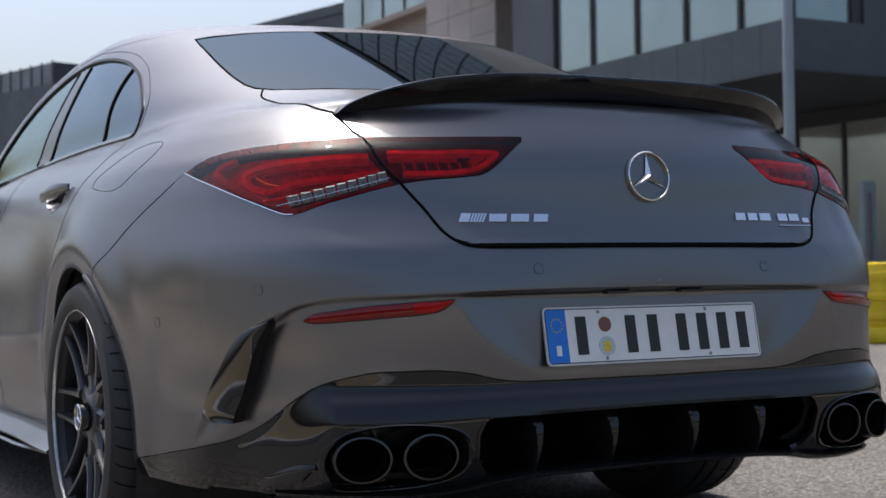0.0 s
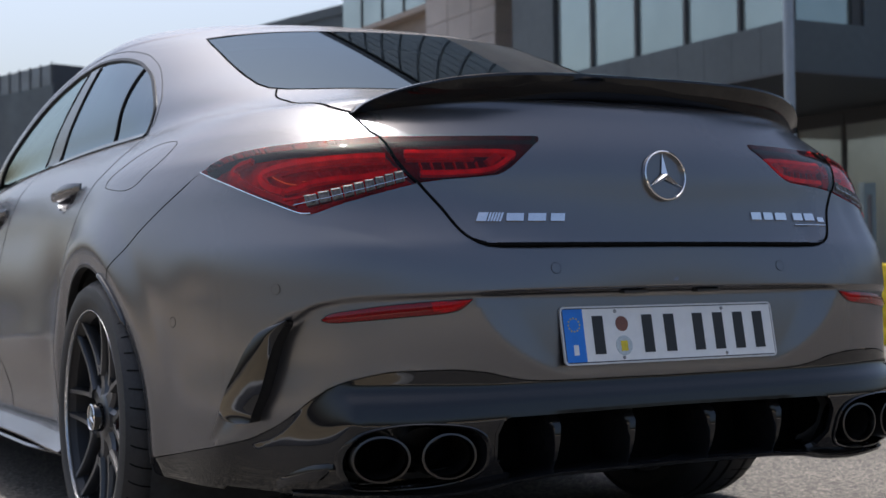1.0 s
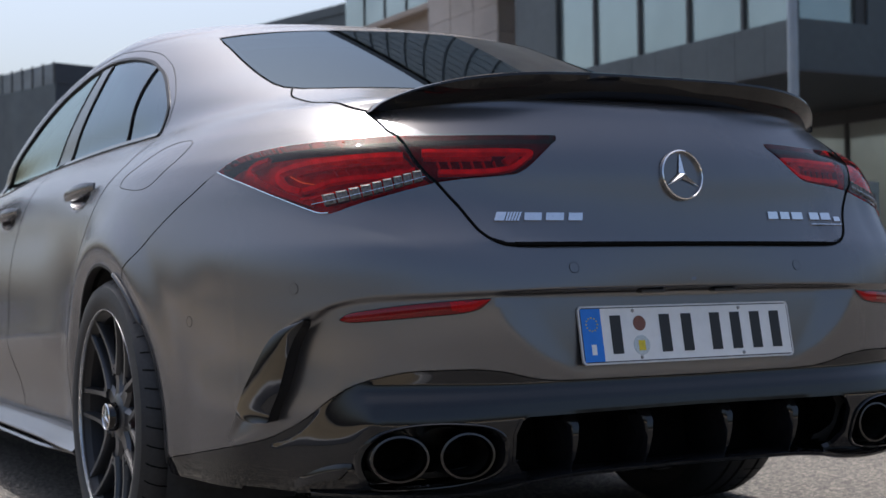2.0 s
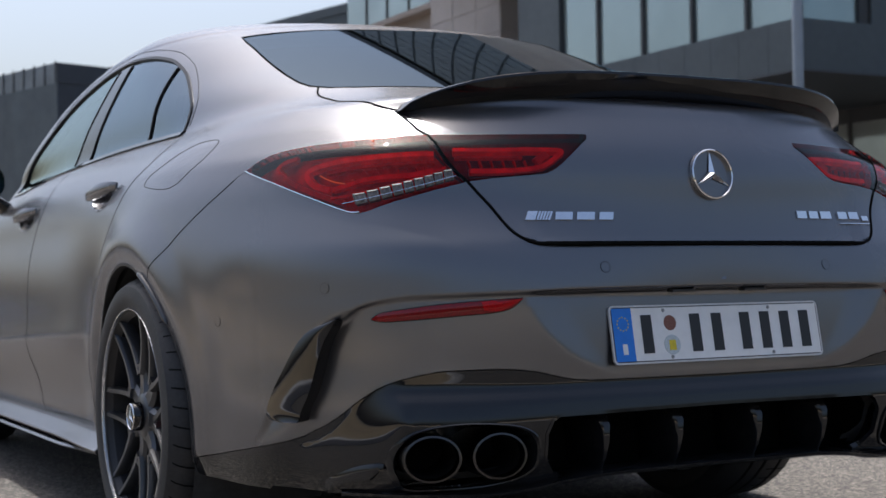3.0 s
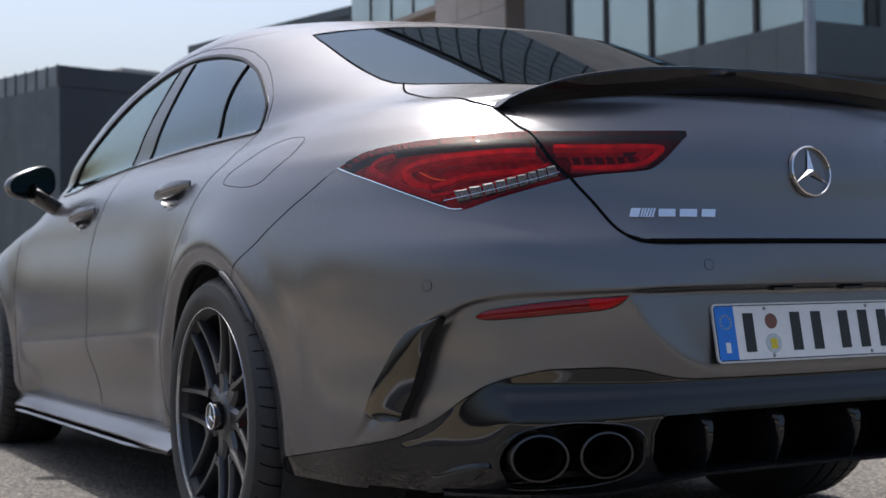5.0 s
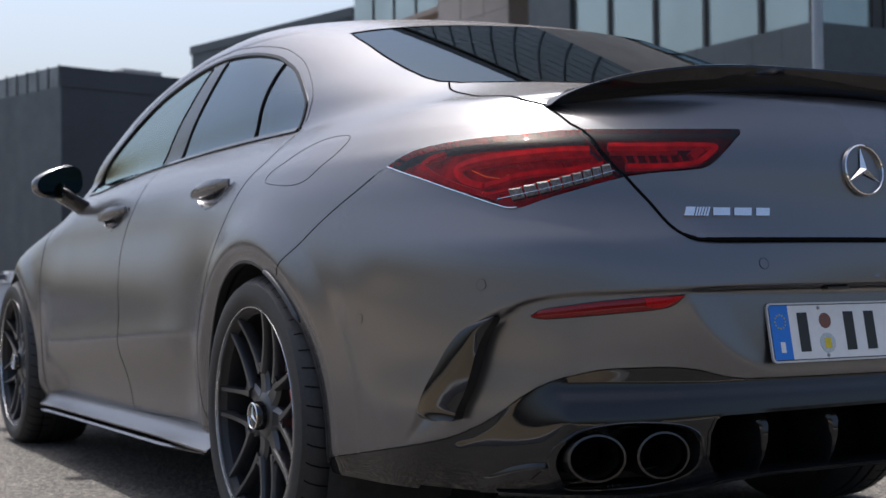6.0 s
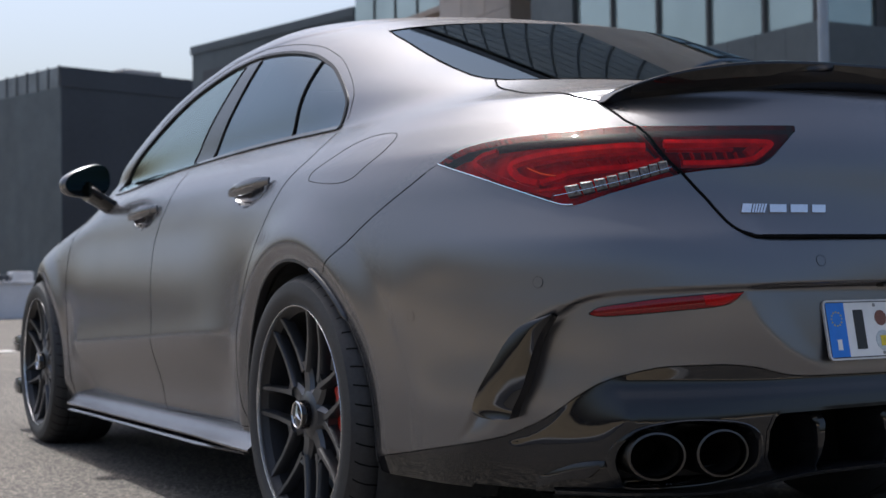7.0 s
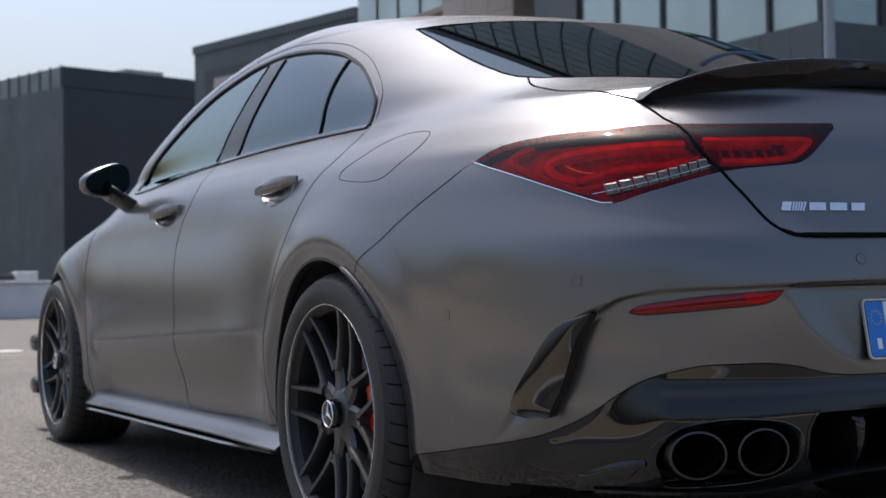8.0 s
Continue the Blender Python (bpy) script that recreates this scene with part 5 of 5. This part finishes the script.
# door handles: a bar bowed over a hollow
for side in (-1, 1):
    for key, y0, y1, zc in (("r", 1.335, 1.595, 0.880), ("f", 2.300, 2.575, 0.860)):
        bm = bmesh.new()
        rows = []
        for t in np.linspace(0, 1, 16):
            y = y1 + (y0 - y1) * t
            z = zc - 0.012 + 0.018 * t
            p, n = on_body("S", y, z, side)
            out = 0.034 * math.sin(math.pi * min(1, max(0, 0.10 + 0.88 * t))) ** 0.55 + 0.002
            hgt = 0.005 + 0.014 * math.sin(math.pi * min(1.0, 0.04 + 0.92 * t)) ** 0.6
            rows.append([bm.verts.new((p.x + side * (out * o), y, z + hgt * u)) for o, u in ((0.35, 1.0), (0.8, 0.95), (1.0, 0.4), (1.0, -0.4), (0.8, -1.0), (0.40, -0.9))])
        for a, b in zip(rows, rows[1:]):
            for k in range(6):
                bm.faces.new((a[k], a[(k + 1) % 6], b[(k + 1) % 6], b[k]))
        bm.faces.new(rows[0])
        bm.faces.new(rows[-1][::-1])
        part("handle", bm, PAINT, doors[side, key], "matte grey pull handle", smooth=True)
        ym, zm = CUPS[key]
        p, n = on_body("S", ym, zm, side)
        turn = n.to_track_quat("X", "Z").to_matrix().to_4x4()
        cup = bmesh.new()
        rows = []
        for out, r in ((-0.002, 1.10), (0.0012, 1.05), (0.0006, 0.98), (-0.010, 0.90), (-0.022, 0.74), (-0.030, 0.42), (-0.032, 0.08)):
            rows.append([])
            for a in np.linspace(0, 2 * math.pi, 36, endpoint=False):
                q, m = on_body("S", ym + CUP_LONG * r * math.cos(a), zm + CUP_TALL * r * math.sin(a), side)
                rows[-1].append(cup.verts.new(q + m * out))
        for a, b in zip(rows, rows[1:]):
            for k in range(36):
                cup.faces.new((a[k], a[(k + 1) % 36], b[(k + 1) % 36], b[k]))
        cup.faces.new(rows[-1])
        part("handle_cup", cup, PAINT, doors[side, key], "matte grey hollow behind the handle", smooth=True)

# door mirrors
for side in (-1, 1):
    bm = bmesh.new()
    ret = bmesh.ops.create_uvsphere(bm, u_segments=40, v_segments=24, radius=1.0)
    for v in ret["verts"]:
        c = v.co
        x = math.copysign(abs(c.x) ** 0.70, c.x)
        z = math.copysign(abs(c.z) ** 0.66, c.z)
        y = math.copysign(abs(c.y) ** 0.8, c.y)
        far = min(1.0, max(0.0, 0.5 + 0.5 * x * side))
        v.co = (x * 0.088, y * 0.055 if y > 0 else y * 0.030, z * 0.064 * (1 - 0.42 * far ** 1.6) - 0.016 * far)
    mirror = part("door_mirror", bm, PAINT, car, "matte grey door mirror with dark glass", smooth=True)
    mirror.matrix_basis = Matrix.Translation((side * 0.898, 3.00, 1.000)) @ pose(0, 0, 0, 0, side * 5, -side * 8)
    face = bmesh.new()
    ret = bmesh.ops.create_circle(face, cap_ends=True, segments=48, radius=1.0)
    for v in ret["verts"]:
        c = v.co
        x, z = math.copysign(abs(c.x) ** 0.75, c.x), math.copysign(abs(c.y) ** 0.72, c.y)
        far = min(1.0, max(0.0, 0.5 + 0.5 * x * side))
        v.co = (x * 0.083, -0.0335, z * 0.060 * (1 - 0.42 * far ** 1.6) - 0.016 * far)
    part("mirror_glass", face, material("mirror_glass", (0.035, 0.05, 0.05), 0.03, 1.0, grain=0.02, scale=30), mirror, "dark mirror glass")
    stalk = bmesh.new()
    rows = []
    for t in np.linspace(0, 1, 8):
        x, z, r = 0.770 + 0.120 * t, 0.880 + 0.082 * t, 0.060 - 0.008 * math.sin(math.pi * t)
        rows.append([stalk.verts.new((side * x, 3.0 + r * 1.4 * math.cos(a), z + r * 0.6 * math.sin(a))) for a in np.linspace(0, 2 * math.pi, 14, endpoint=False)])
    for a, b in zip(rows, rows[1:]):
        for k in range(14):
            stalk.faces.new((a[k], a[(k + 1) % 14], b[(k + 1) % 14], b[k]))
    stalk.faces.new(rows[0])
    stalk.faces.new(rows[-1][::-1])
    part("mirror_stalk", stalk, BLACK_GLOSS, car, "gloss black mirror foot", smooth=True)

# small flicks at the front corners
for side in (-1, 1):
    for z0, z1 in ((0.335, 0.412), (0.150, 0.225)):
        part("front_flick", boxed((0.66, 4.32, z0), (0.858, 4.46, z1), 0.03) if side > 0 else boxed((-0.858, 4.32, z0), (-0.66, 4.46, z1), 0.03), PILLAR_BLACK, car, "black corner flick", smooth=True)

for side in (-1, 1):
    ribbon("fender_badge", [(3.47, 0.723), (3.53, 0.726)], "S", side, 0.006, 0.002, 0.004, DARK_CHROME, car, "small chrome fender badge")

# cabin seen through the glass
def seat(x, y, wide, back_lean=-0.12, head=True):
    bm = bmesh.new()
    box(bm, (x - wide / 2, y, 0.42), (x + wide / 2, y + 0.52, 0.58), 0.05)
    box(bm, (x - wide / 2, y - 0.10, 0.50), (x + wide / 2, y + 0.08, 1.06), 0.05)
    if head:
        box(bm, (x - 0.12, y - 0.10, 1.06), (x + 0.12, y + 0.0, 1.22), 0.04)
    return part("seat", bm, LEATHER, car, "dark leather seat", smooth=True)


seat(-0.36, 2.05, 0.50)
seat(0.36, 2.05, 0.50)
seat(0.0, 1.20, 1.20, head=False)
part("dashboard", boxed((-0.68, 3.0, 0.66), (0.68, 3.45, 0.93), 0.05), LEATHER, car, "dark dashboard", smooth=True)
wheel_ring = part("steering_wheel", lathe([(0.17 + 0.014 * math.cos(a), 0.014 * math.sin(a)) for a in np.linspace(0, 2 * math.pi, 10, endpoint=False)], 40, "y", closed=True), LEATHER, car, "black steering wheel", smooth=True)
wheel_ring.matrix_basis = pose(-0.36, 2.86, 0.90, -22)
part("cabin_floor", boxed((-0.74, 1.0, 0.28), (0.74, 3.4, 0.34)), LEATHER, car)
part("rear_shelf", boxed((-0.62, 0.55, 0.93), (0.62, 1.15, 0.95)), LEATHER, car)

# ---- ground ----
CONCRETE = material("pale_concrete", (0.62, 0.62, 0.64), 0.8, grain=0.05, scale=20, stain=0.10, stain_scale=1.2, bump=0.3, bump_scale=60)
LINE_WHITE = material("road_paint", (0.46, 0.45, 0.43), 0.7, grain=0.2, scale=30, stain=0.15, stain_scale=2)
DARK_CLAD = material("dark_cladding", (0.056, 0.072, 0.083), 0.5, grain=0.08, scale=5, stain=0.15, stain_scale=0.35, rough_var=0.08)
BLACK_CLAD = material("black_cladding", (0.042, 0.047, 0.056), 0.55, grain=0.08, scale=3, stain=0.15, stain_scale=0.15)
STONE = material("pale_stone", (0.40, 0.375, 0.37), 0.7, grain=0.05, scale=8, stain=0.10, stain_scale=0.6)
BROWN = material("brown_soffit", (0.28, 0.235, 0.205), 0.6, grain=0.1, scale=8, stain=0.12, stain_scale=0.6)
SPANDREL = material("brown_spandrel", (0.70, 0.56, 0.45), 0.6, grain=0.1, scale=8, stain=0.12, stain_scale=0.6)
FRAME = material("dark_window_frame", (0.030, 0.032, 0.035), 0.4, 0.2, grain=0.08, scale=30)
PANE = material("office_pane", (0.34, 0.41, 0.41), 0.06, 0.6, grain=0.06, scale=0.6, stain=0.12, stain_scale=0.25)
UPPER_FRAME = material("upper_frame", (0.16, 0.17, 0.17), 0.5, 0.1, grain=0.08, scale=30)
UPPER_PANE = material("upper_pane", (0.26, 0.26, 0.23), 0.10, 0.30, grain=0.08, scale=0.5, stain=0.12, stain_scale=0.3)
LOW_PANE = material("shop_pane", (0.42, 0.46, 0.45), 0.05, 0.5, grain=0.10, scale=0.8, stain=0.2, stain_scale=0.3)
POLE = material("grey_pole", (0.25, 0.28, 0.32), 0.35, 0.6, grain=0.05, scale=40, stain=0.08, stain_scale=3)
YELLOW_PLASTIC = material("yellow_plastic", (0.72, 0.52, 0.01), 0.4, grain=0.06, scale=30, stain=0.12, stain_scale=4)
ROOF_UNIT = material("roof_unit", (0.42, 0.39, 0.36), 0.6, grain=0.08, scale=10)

me = mesh_of("ground", [(-1500, -1500, 0), (1500, -1500, 0), (1500, 1500, 0), (-1500, 1500, 0)], [(0, 1, 2, 3)], [ASPHALT])
tagged(new("ground", me), "pale sunlit coarse asphalt of an open yard", "ground", kind="structure")
mark = part("road_marking", boxed((-0.9, 11.7, 0.0), (0.62, 12.0, 0.004)), LINE_WHITE, None)
tagged(mark, "worn white painted line on the asphalt", "road marking", kind="structure")

# the yard's far side: a pale kerb, a dry verge and a low hedge
VERGE = material("dry_verge", (0.33, 0.255, 0.155), 0.95, grain=0.3, scale=12, stain=0.25, stain_scale=0.25, bump=0.6, bump_scale=30)
LEAF = material("hedge_leaf", (0.060, 0.056, 0.036), 0.7, grain=0.3, scale=1.5, stain=0.3, stain_scale=0.2)
tagged(part("verge", boxed((-90, -90, 0.0), (90, -6.5, 0.06)), VERGE, None), "dry brown verge beyond the yard's kerb", "verge", kind="structure")
tagged(part("verge", boxed((-90, -6.5, 0.0), (-4.5, 15, 0.06)), VERGE, None), "dry brown verge along the yard's open side", "verge", kind="structure")
for k in range(32):
    tagged(part("kerb", boxed((-4.2 + 3 * k, -6.5, 0.0), (-1.22 + 3 * k, -6.2, 0.12), 0.02), CONCRETE, None), "pale concrete kerb at the yard's edge", "kerb", kind="structure")
for k in range(7):
    tagged(part("kerb", boxed((-4.5, -6.5 + 3 * k, 0.0), (-4.2, -3.52 + 3 * k, 0.12), 0.02), CONCRETE, None), "pale concrete kerb at the yard's edge", "kerb", kind="structure")
rng = np.random.default_rng(5)


def hedge(start, end, count, label):
    """Many small leaf clumps along a line, with an uneven top."""
    start, end = Vector(start), Vector(end)
    run = (end - start).length
    d = (end - start) / run
    far = rng.uniform(0, run, count)
    crown = 1.7 + 0.8 * np.sin(far * 0.23) * np.sin(far * 0.071 + 1) + 0.5 * np.sin(far * 0.9)
    off_line = rng.normal(0, 1.0, count)
    spot = np.c_[start.x + d.x * far - d.y * off_line, start.y + d.y * far + d.x * off_line, crown * rng.uniform(0, 1, count) ** 0.7 + 0.06]
    a, b = rng.normal(0, 1, (count, 3)), rng.normal(0, 1, (count, 3))
    a *= 0.34 / np.linalg.norm(a, axis=1, keepdims=True)
    b *= 0.34 / np.linalg.norm(b, axis=1, keepdims=True)
    leaves = np.stack([spot - a, spot - b, spot + a, spot + b], 1).reshape(-1, 3)
    tagged(new("hedge", mesh_of("hedge", leaves.tolist(), np.arange(4 * count).reshape(-1, 4).tolist(), [LEAF])), label, "hedge", kind="stuff")


hedge((-85, -80), (85, -80), 5000, "low dark hedge along the far verge")
# unseen hedge, added only to darken the horizon that the flank mirrors
hedge((-80, -75), (-80, 14), 3000, "unseen low hedge added to darken the horizon mirrored in the doors")

# ---- office block with a glazed upper storey that stands out over a recessed ground floor ----
office = tagged(new("office_building"), "dark clad office block with glazed storeys over a recessed ground floor", "building")
office.location = (17.37, 18.65, 0)
OX, OY, LENGTH, TALL = 17.37, 18.65, 10.52, 14.1


def off(name, lo, hi, mat, label="", bevel=0.0):
    """A part of the office block, from corners in the world."""
    base = Vector((OX, OY, 0))
    return part(name, boxed(Vector(lo) - base, Vector(hi) - base, bevel), mat, office, label)


off("core", (OX + 0.35, OY + 0.35, 4.6), (OX + 22, OY + LENGTH, TALL), DARK_CLAD)
off("soffit", (OX, OY, 4.56), (OX + 22, OY + LENGTH, 4.6), BLACK_CLAD)
storey = 4.75
for k in range(2):
    z0 = 4.6 + k * storey
    off("fascia", (OX, OY, z0), (OX + 0.35, OY + LENGTH, z0 + 1.0), DARK_CLAD, "dark smooth fascia")
    off("fascia", (OX + 0.35, OY, z0), (OX + 22, OY + 0.35, z0 + 1.0), DARK_CLAD, "dark smooth fascia")
    off("end_panel", (OX, OY + 8.57, z0 + 1.0), (OX + 0.35, OY + LENGTH, z0 + storey), DARK_CLAD)
    off("end_panel", (OX + 1.95, OY, z0 + 1.0), (OX + 22, OY + 0.35, z0 + storey), DARK_CLAD)
    for j in range(5):
        y0 = OY + (1.62 + 1.79 * (j - 1) if j else 0.05)
        y1 = min(OY + 1.62 + 1.79 * j, OY + 8.57)
        off("pane", (OX + 0.12, y0 + 0.05, z0 + 1.0), (OX + 0.15, y1 - 0.05, z0 + storey), PANE, "grey-green window pane")
        off("mullion", (OX + 0.05, y1 - 0.05, z0 + 1.0), (OX + 0.22, y1 + 0.05, z0 + storey), FRAME)
    if k:
        for j in range(2):
            zt = z0 + 1.0 + 1.25 * (j + 1)
            off("transom", (OX + 0.06, OY + 0.05, zt), (OX + 0.2, OY + 8.57, zt + 0.12), FRAME)
    off("pane", (OX + 0.15, OY + 0.12, z0 + 1.0), (OX + 1.65, OY + 0.15, z0 + storey), PANE, "grey-green window pane")
    off("corner_post", (OX + 0.02, OY + 0.02, z0 + 1.0), (OX + 0.14, OY + 0.14, z0 + storey), FRAME)
    off("mullion", (OX + 1.65, OY + 0.05, z0 + 1.0), (OX + 1.95, OY + 0.22, z0 + storey), FRAME)
for j in range(11):
    off("fascia_joint", (OX - 0.004, OY + 0.9 + 0.9 * j, 4.6), (OX + 0.01, OY + 0.906 + 0.9 * j, 5.6), BLACK_CLAD)
# upper block: a brown underside and a curtain wall of small panes up to a dark parapet
UY0, UY1, UZ0, UZ1 = 14.0, 40.5, 17.2, 29.2
off("upper_core", (OX + 0.4, UY0, 14.1), (OX + 22, UY1, 30.0), DARK_CLAD)
off("brown_band", (OX - 0.5, UY0, 11.5), (OX - 0.02, UY1, UZ0), SPANDREL, "brown spandrel band")
off("parapet", (OX - 0.1, UY0, UZ1), (OX + 0.4, UY1, 30.1), BLACK_CLAD, "dark roof parapet")
rows_n, cols_n = 10, 17
ph, pw = (UZ1 - UZ0) / rows_n, (UY1 - UY0) / cols_n
for r in range(rows_n):
    off("transom", (OX + 0.12, UY0, UZ0 + r * ph - 0.045), (OX + 0.4, UY1, UZ0 + r * ph + 0.045), UPPER_FRAME)
    for c in range(cols_n):
        off("pane", (OX + 0.15, UY0 + c * pw + 0.04, UZ0 + r * ph + 0.045), (OX + 0.2, UY0 + (c + 1) * pw - 0.04, UZ0 + (r + 1) * ph - 0.045), UPPER_PANE)
for c in range(cols_n + 1):
    off("mullion", (OX + 0.10, UY0 + c * pw - 0.04, UZ0), (OX + 0.4, UY0 + c * pw + 0.04, UZ1), UPPER_FRAME)
# recessed ground floor
GX = 23.2
off("ground_floor_wall", (GX + 0.3, OY + 0.5, 0), (OX + 22, OY + LENGTH, 4.55), BLACK_CLAD)
for j in range(7):
    y0 = 15.0 + 1.65 * j
    off("ground_floor_pane", (GX, y0 + 0.04, 0.15), (GX + 0.03, y0 + 1.61, 4.2), LOW_PANE, "tall ground floor pane")
    off("ground_floor_mullion", (GX - 0.06, y0 - 0.05, 0.0), (GX + 0.08, y0 + 0.05, 4.56), FRAME)
off("ground_floor_head", (GX - 0.05, 15.0, 4.2), (GX + 0.1, OY + LENGTH, 4.56), FRAME)
off("soffit_edge", (OX + 6, 12.0, 4.56), (OX + 22, OY, 4.75), BLACK_CLAD)
off("ground_floor_back", (GX + 0.1, 14.0, 0), (GX + 0.3, OY + 0.5, 4.56), BLACK_CLAD)

# ---- stone pier and the glazed wing behind it ----
wing = tagged(new("stone_wing"), "pale stone clad stair tower beside a glazed wing", "building")
wing.location = (21.3, 36.7, 0)
WX, WY = 21.3, 36.7


def wng(name, lo, hi, mat, label="", bevel=0.0):
    base = Vector((WX, WY, 0))
    return part(name, boxed(Vector(lo) - base, Vector(hi) - base, bevel), mat, wing, label)


wng("tower", (WX + 0.06, WY + 0.06, 0), (WX + 9, WY + 4.8, 13.9), STONE, "pale stone tower")
random.seed(4)
for r in range(11):
    z0 = 3.0 + 0.92 * r
    for q in range(3):
        d = random.uniform(0, 0.012)
        wng("stone_panel", (WX - d, WY + 0.02 + 1.6 * q, z0), (WX + 0.06, WY + 1.6 * q + 1.585, z0 + 0.905), STONE, "", 0.008)
    wng("stone_panel", (WX + 0.02, WY, z0), (WX + 1.6, WY + 0.06, z0 + 0.905), STONE, "", 0.008)
    wng("stone_panel", (WX + 1.615, WY, z0), (WX + 3.2, WY + 0.06, z0 + 0.905), STONE, "", 0.008)
wng("wing_core", (WX + 0.5, WY + 4.8, 0), (WX + 9, 48.7, 10.2), BROWN, "brown recessed wall")
wng("wing_soffit", (WX, WY + 4.8, 10.1), (WX + 9, 48.7, 10.3), BROWN)
for j in range(4):
    y0 = WY + 4.8 + 1.8 * j
    wng("wing_pane", (WX + 0.05, y0 + 0.03, 10.3), (WX + 0.08, y0 + 1.77, 13.9), PANE, "pale green window pane")
    wng("wing_mullion", (WX, y0 - 0.03, 10.3), (WX + 0.12, y0 + 0.03, 13.9), FRAME)
wng("wing_back", (WX + 0.2, WY + 4.8, 10.3), (WX + 9, 48.7, 13.9), DARK_CLAD)

# ---- long dark hall, farther back ----
hall = tagged(new("dark_hall"), "long dark clad hall with a recessed pale window", "building")
hall.matrix_basis = pose(25.2, 57.2, 0, 0, 0, 13.3)
part("hall_body", boxed((0, 0, 0), (22, 14.1, 13.2)), DARK_CLAD, hall)
part("hall_parapet", boxed((-0.08, -0.08, 12.9), (22, 14.18, 13.35)), DARK_CLAD, hall)
# flat sheet on the wall, painted black for the shade of the window's recess
part("hall_recess_shade", boxed((-0.03, 8.0, 8.4), (0.0, 13.0, 11.9)), BLACK_CLAD, hall)
part("hall_window", boxed((-0.06, 8.0, 8.6), (-0.03, 12.1, 11.4)), ROOF_UNIT, hall, "pale hall window")

# ---- black cube building with a railed roof ----
RAIL_GLASS = material("rail_glass", (0.13, 0.15, 0.165), 0.35, grain=0.1, scale=3, stain=0.25, stain_scale=0.4)
cube = tagged(new("black_building"), "black clad cube building with a glass roof rail", "building")
cube.matrix_basis = pose(18.9, 87.8, 0, 0, 0, 16.0)
part("cube_wall", boxed((0, 0, 0), (30, 30, 13.2)), BLACK_CLAD, cube)
# thin sheet that makes the left face paler than the front wall
part("cube_side", boxed((-0.06, 0.0, 0.0), (0.0, 30, 13.2)), DARK_CLAD, cube, "left face in a paler grey than the front")
part("cube_rail", boxed((-0.06, 0.05, 13.2), (0.02, 24, 14.5)), RAIL_GLASS, cube, "dim glass roof rail")
part("cube_rail", boxed((-0.06, -0.06, 13.2), (14, 0.05, 14.5)), BLACK_CLAD, cube, "dark roof rail")
for j in range(16):
    part("rail_post", boxed((-0.12, 0.1 + 1.4 * j, 13.2), (-0.05, 0.2 + 1.4 * j, 14.6)), FRAME, cube)
unit = tagged(part("roof_unit", boxed((-1.6, -1.2, 0), (1.6, 1.2, 2.6), 0.12), ROOF_UNIT, None), "pale ventilation unit on a flat roof", "roof unit")
unit.matrix_basis = pose(26.2, 97.0, 13.2, 0, 0, 16)

# ---- low wall, lamp post, barrier ----
low_wall = tagged(part("low_wall", boxed((-14, 24.7, 0), (9.5, 25.1, 0.66), 0.02), CONCRETE, None), "long low pale concrete wall at the yard's edge", "wall", kind="structure")
coping = tagged(part("trim", boxed((-14, 24.66, 0.66), (9.5, 25.14, 0.71), 0.01), CONCRETE, None), "pale coping on the low wall", "coping", kind="structure")
lamp_post = tagged(part("lamp_post", lathe([(0.14, 0.0), (0.14, 0.03), (0.085, 0.05), (0.085, 1.2), (0.07, 6.0), (0.06, 12.0), (0.0001, 12.0)], 24, "z"), POLE, None, smooth=True), "slim grey metal lamp post on the yard", "lamp post")
lamp_post.location = (12.33, 13.2, 0)
barrier = bmesh.new()
box(barrier, (-0.75, -0.20, 0.0), (0.75, 0.20, 0.14), 0.03)
box(barrier, (-0.75, -0.13, 0.12), (0.75, 0.13, 0.70), 0.04)
for k in range(3):
    box(barrier, (-0.72, -0.155, 0.20 + 0.17 * k), (0.72, 0.155, 0.28 + 0.17 * k), 0.02)
bar_thing = tagged(part("road_barrier", barrier, YELLOW_PLASTIC, None, smooth=True), "yellow ribbed plastic road barrier on the yard", "barrier")
bar_thing.matrix_basis = pose(7.55, 6.6, 0, 0, 0, -40)
BROWN_POST = material("brown_post", (0.10, 0.085, 0.075), 0.6, grain=0.1, scale=40, stain=0.1, stain_scale=3)
GREY_GREEN = material("grey_green_panel", (0.22, 0.26, 0.25), 0.4, grain=0.06, scale=10, stain=0.1, stain_scale=2)
post = tagged(part("fence_post", lathe([(0.05, 0.0), (0.05, 2.15), (0.03, 2.18), (0.0001, 2.18)], 12, "z"), BROWN_POST, None, smooth=True), "slim brown metal post by the glazed ground floor", "post")
post.location = (19.31, 18.6, 0)
column = tagged(part("info_column", boxed((-0.17, -0.08, 0.0), (0.17, 0.08, 2.45), 0.02), GREY_GREEN, None), "slim grey-green column by the glazed ground floor", "column")
column.location = (19.75, 19.1, 0)
# plain boxes stand in for two unidentified shapes behind the wall
for lo, hi, mat, label in (((3.56, 26.6, 0), (3.98, 27.1, 0.90), CONCRETE, "pale box for an unknown shape behind the low wall"), ((2.80, 26.7, 0), (3.53, 27.2, 0.84), BLACK_CLAD, "dark box for an unknown shape behind the low wall")):
    base = Vector(((lo[0] + hi[0]) / 2, (lo[1] + hi[1]) / 2, 0))
    crate = tagged(part("crate", boxed(Vector(lo) - base, Vector(hi) - base, 0.02), mat, None), label, "crate", group="crates behind the wall")
    crate.location = base
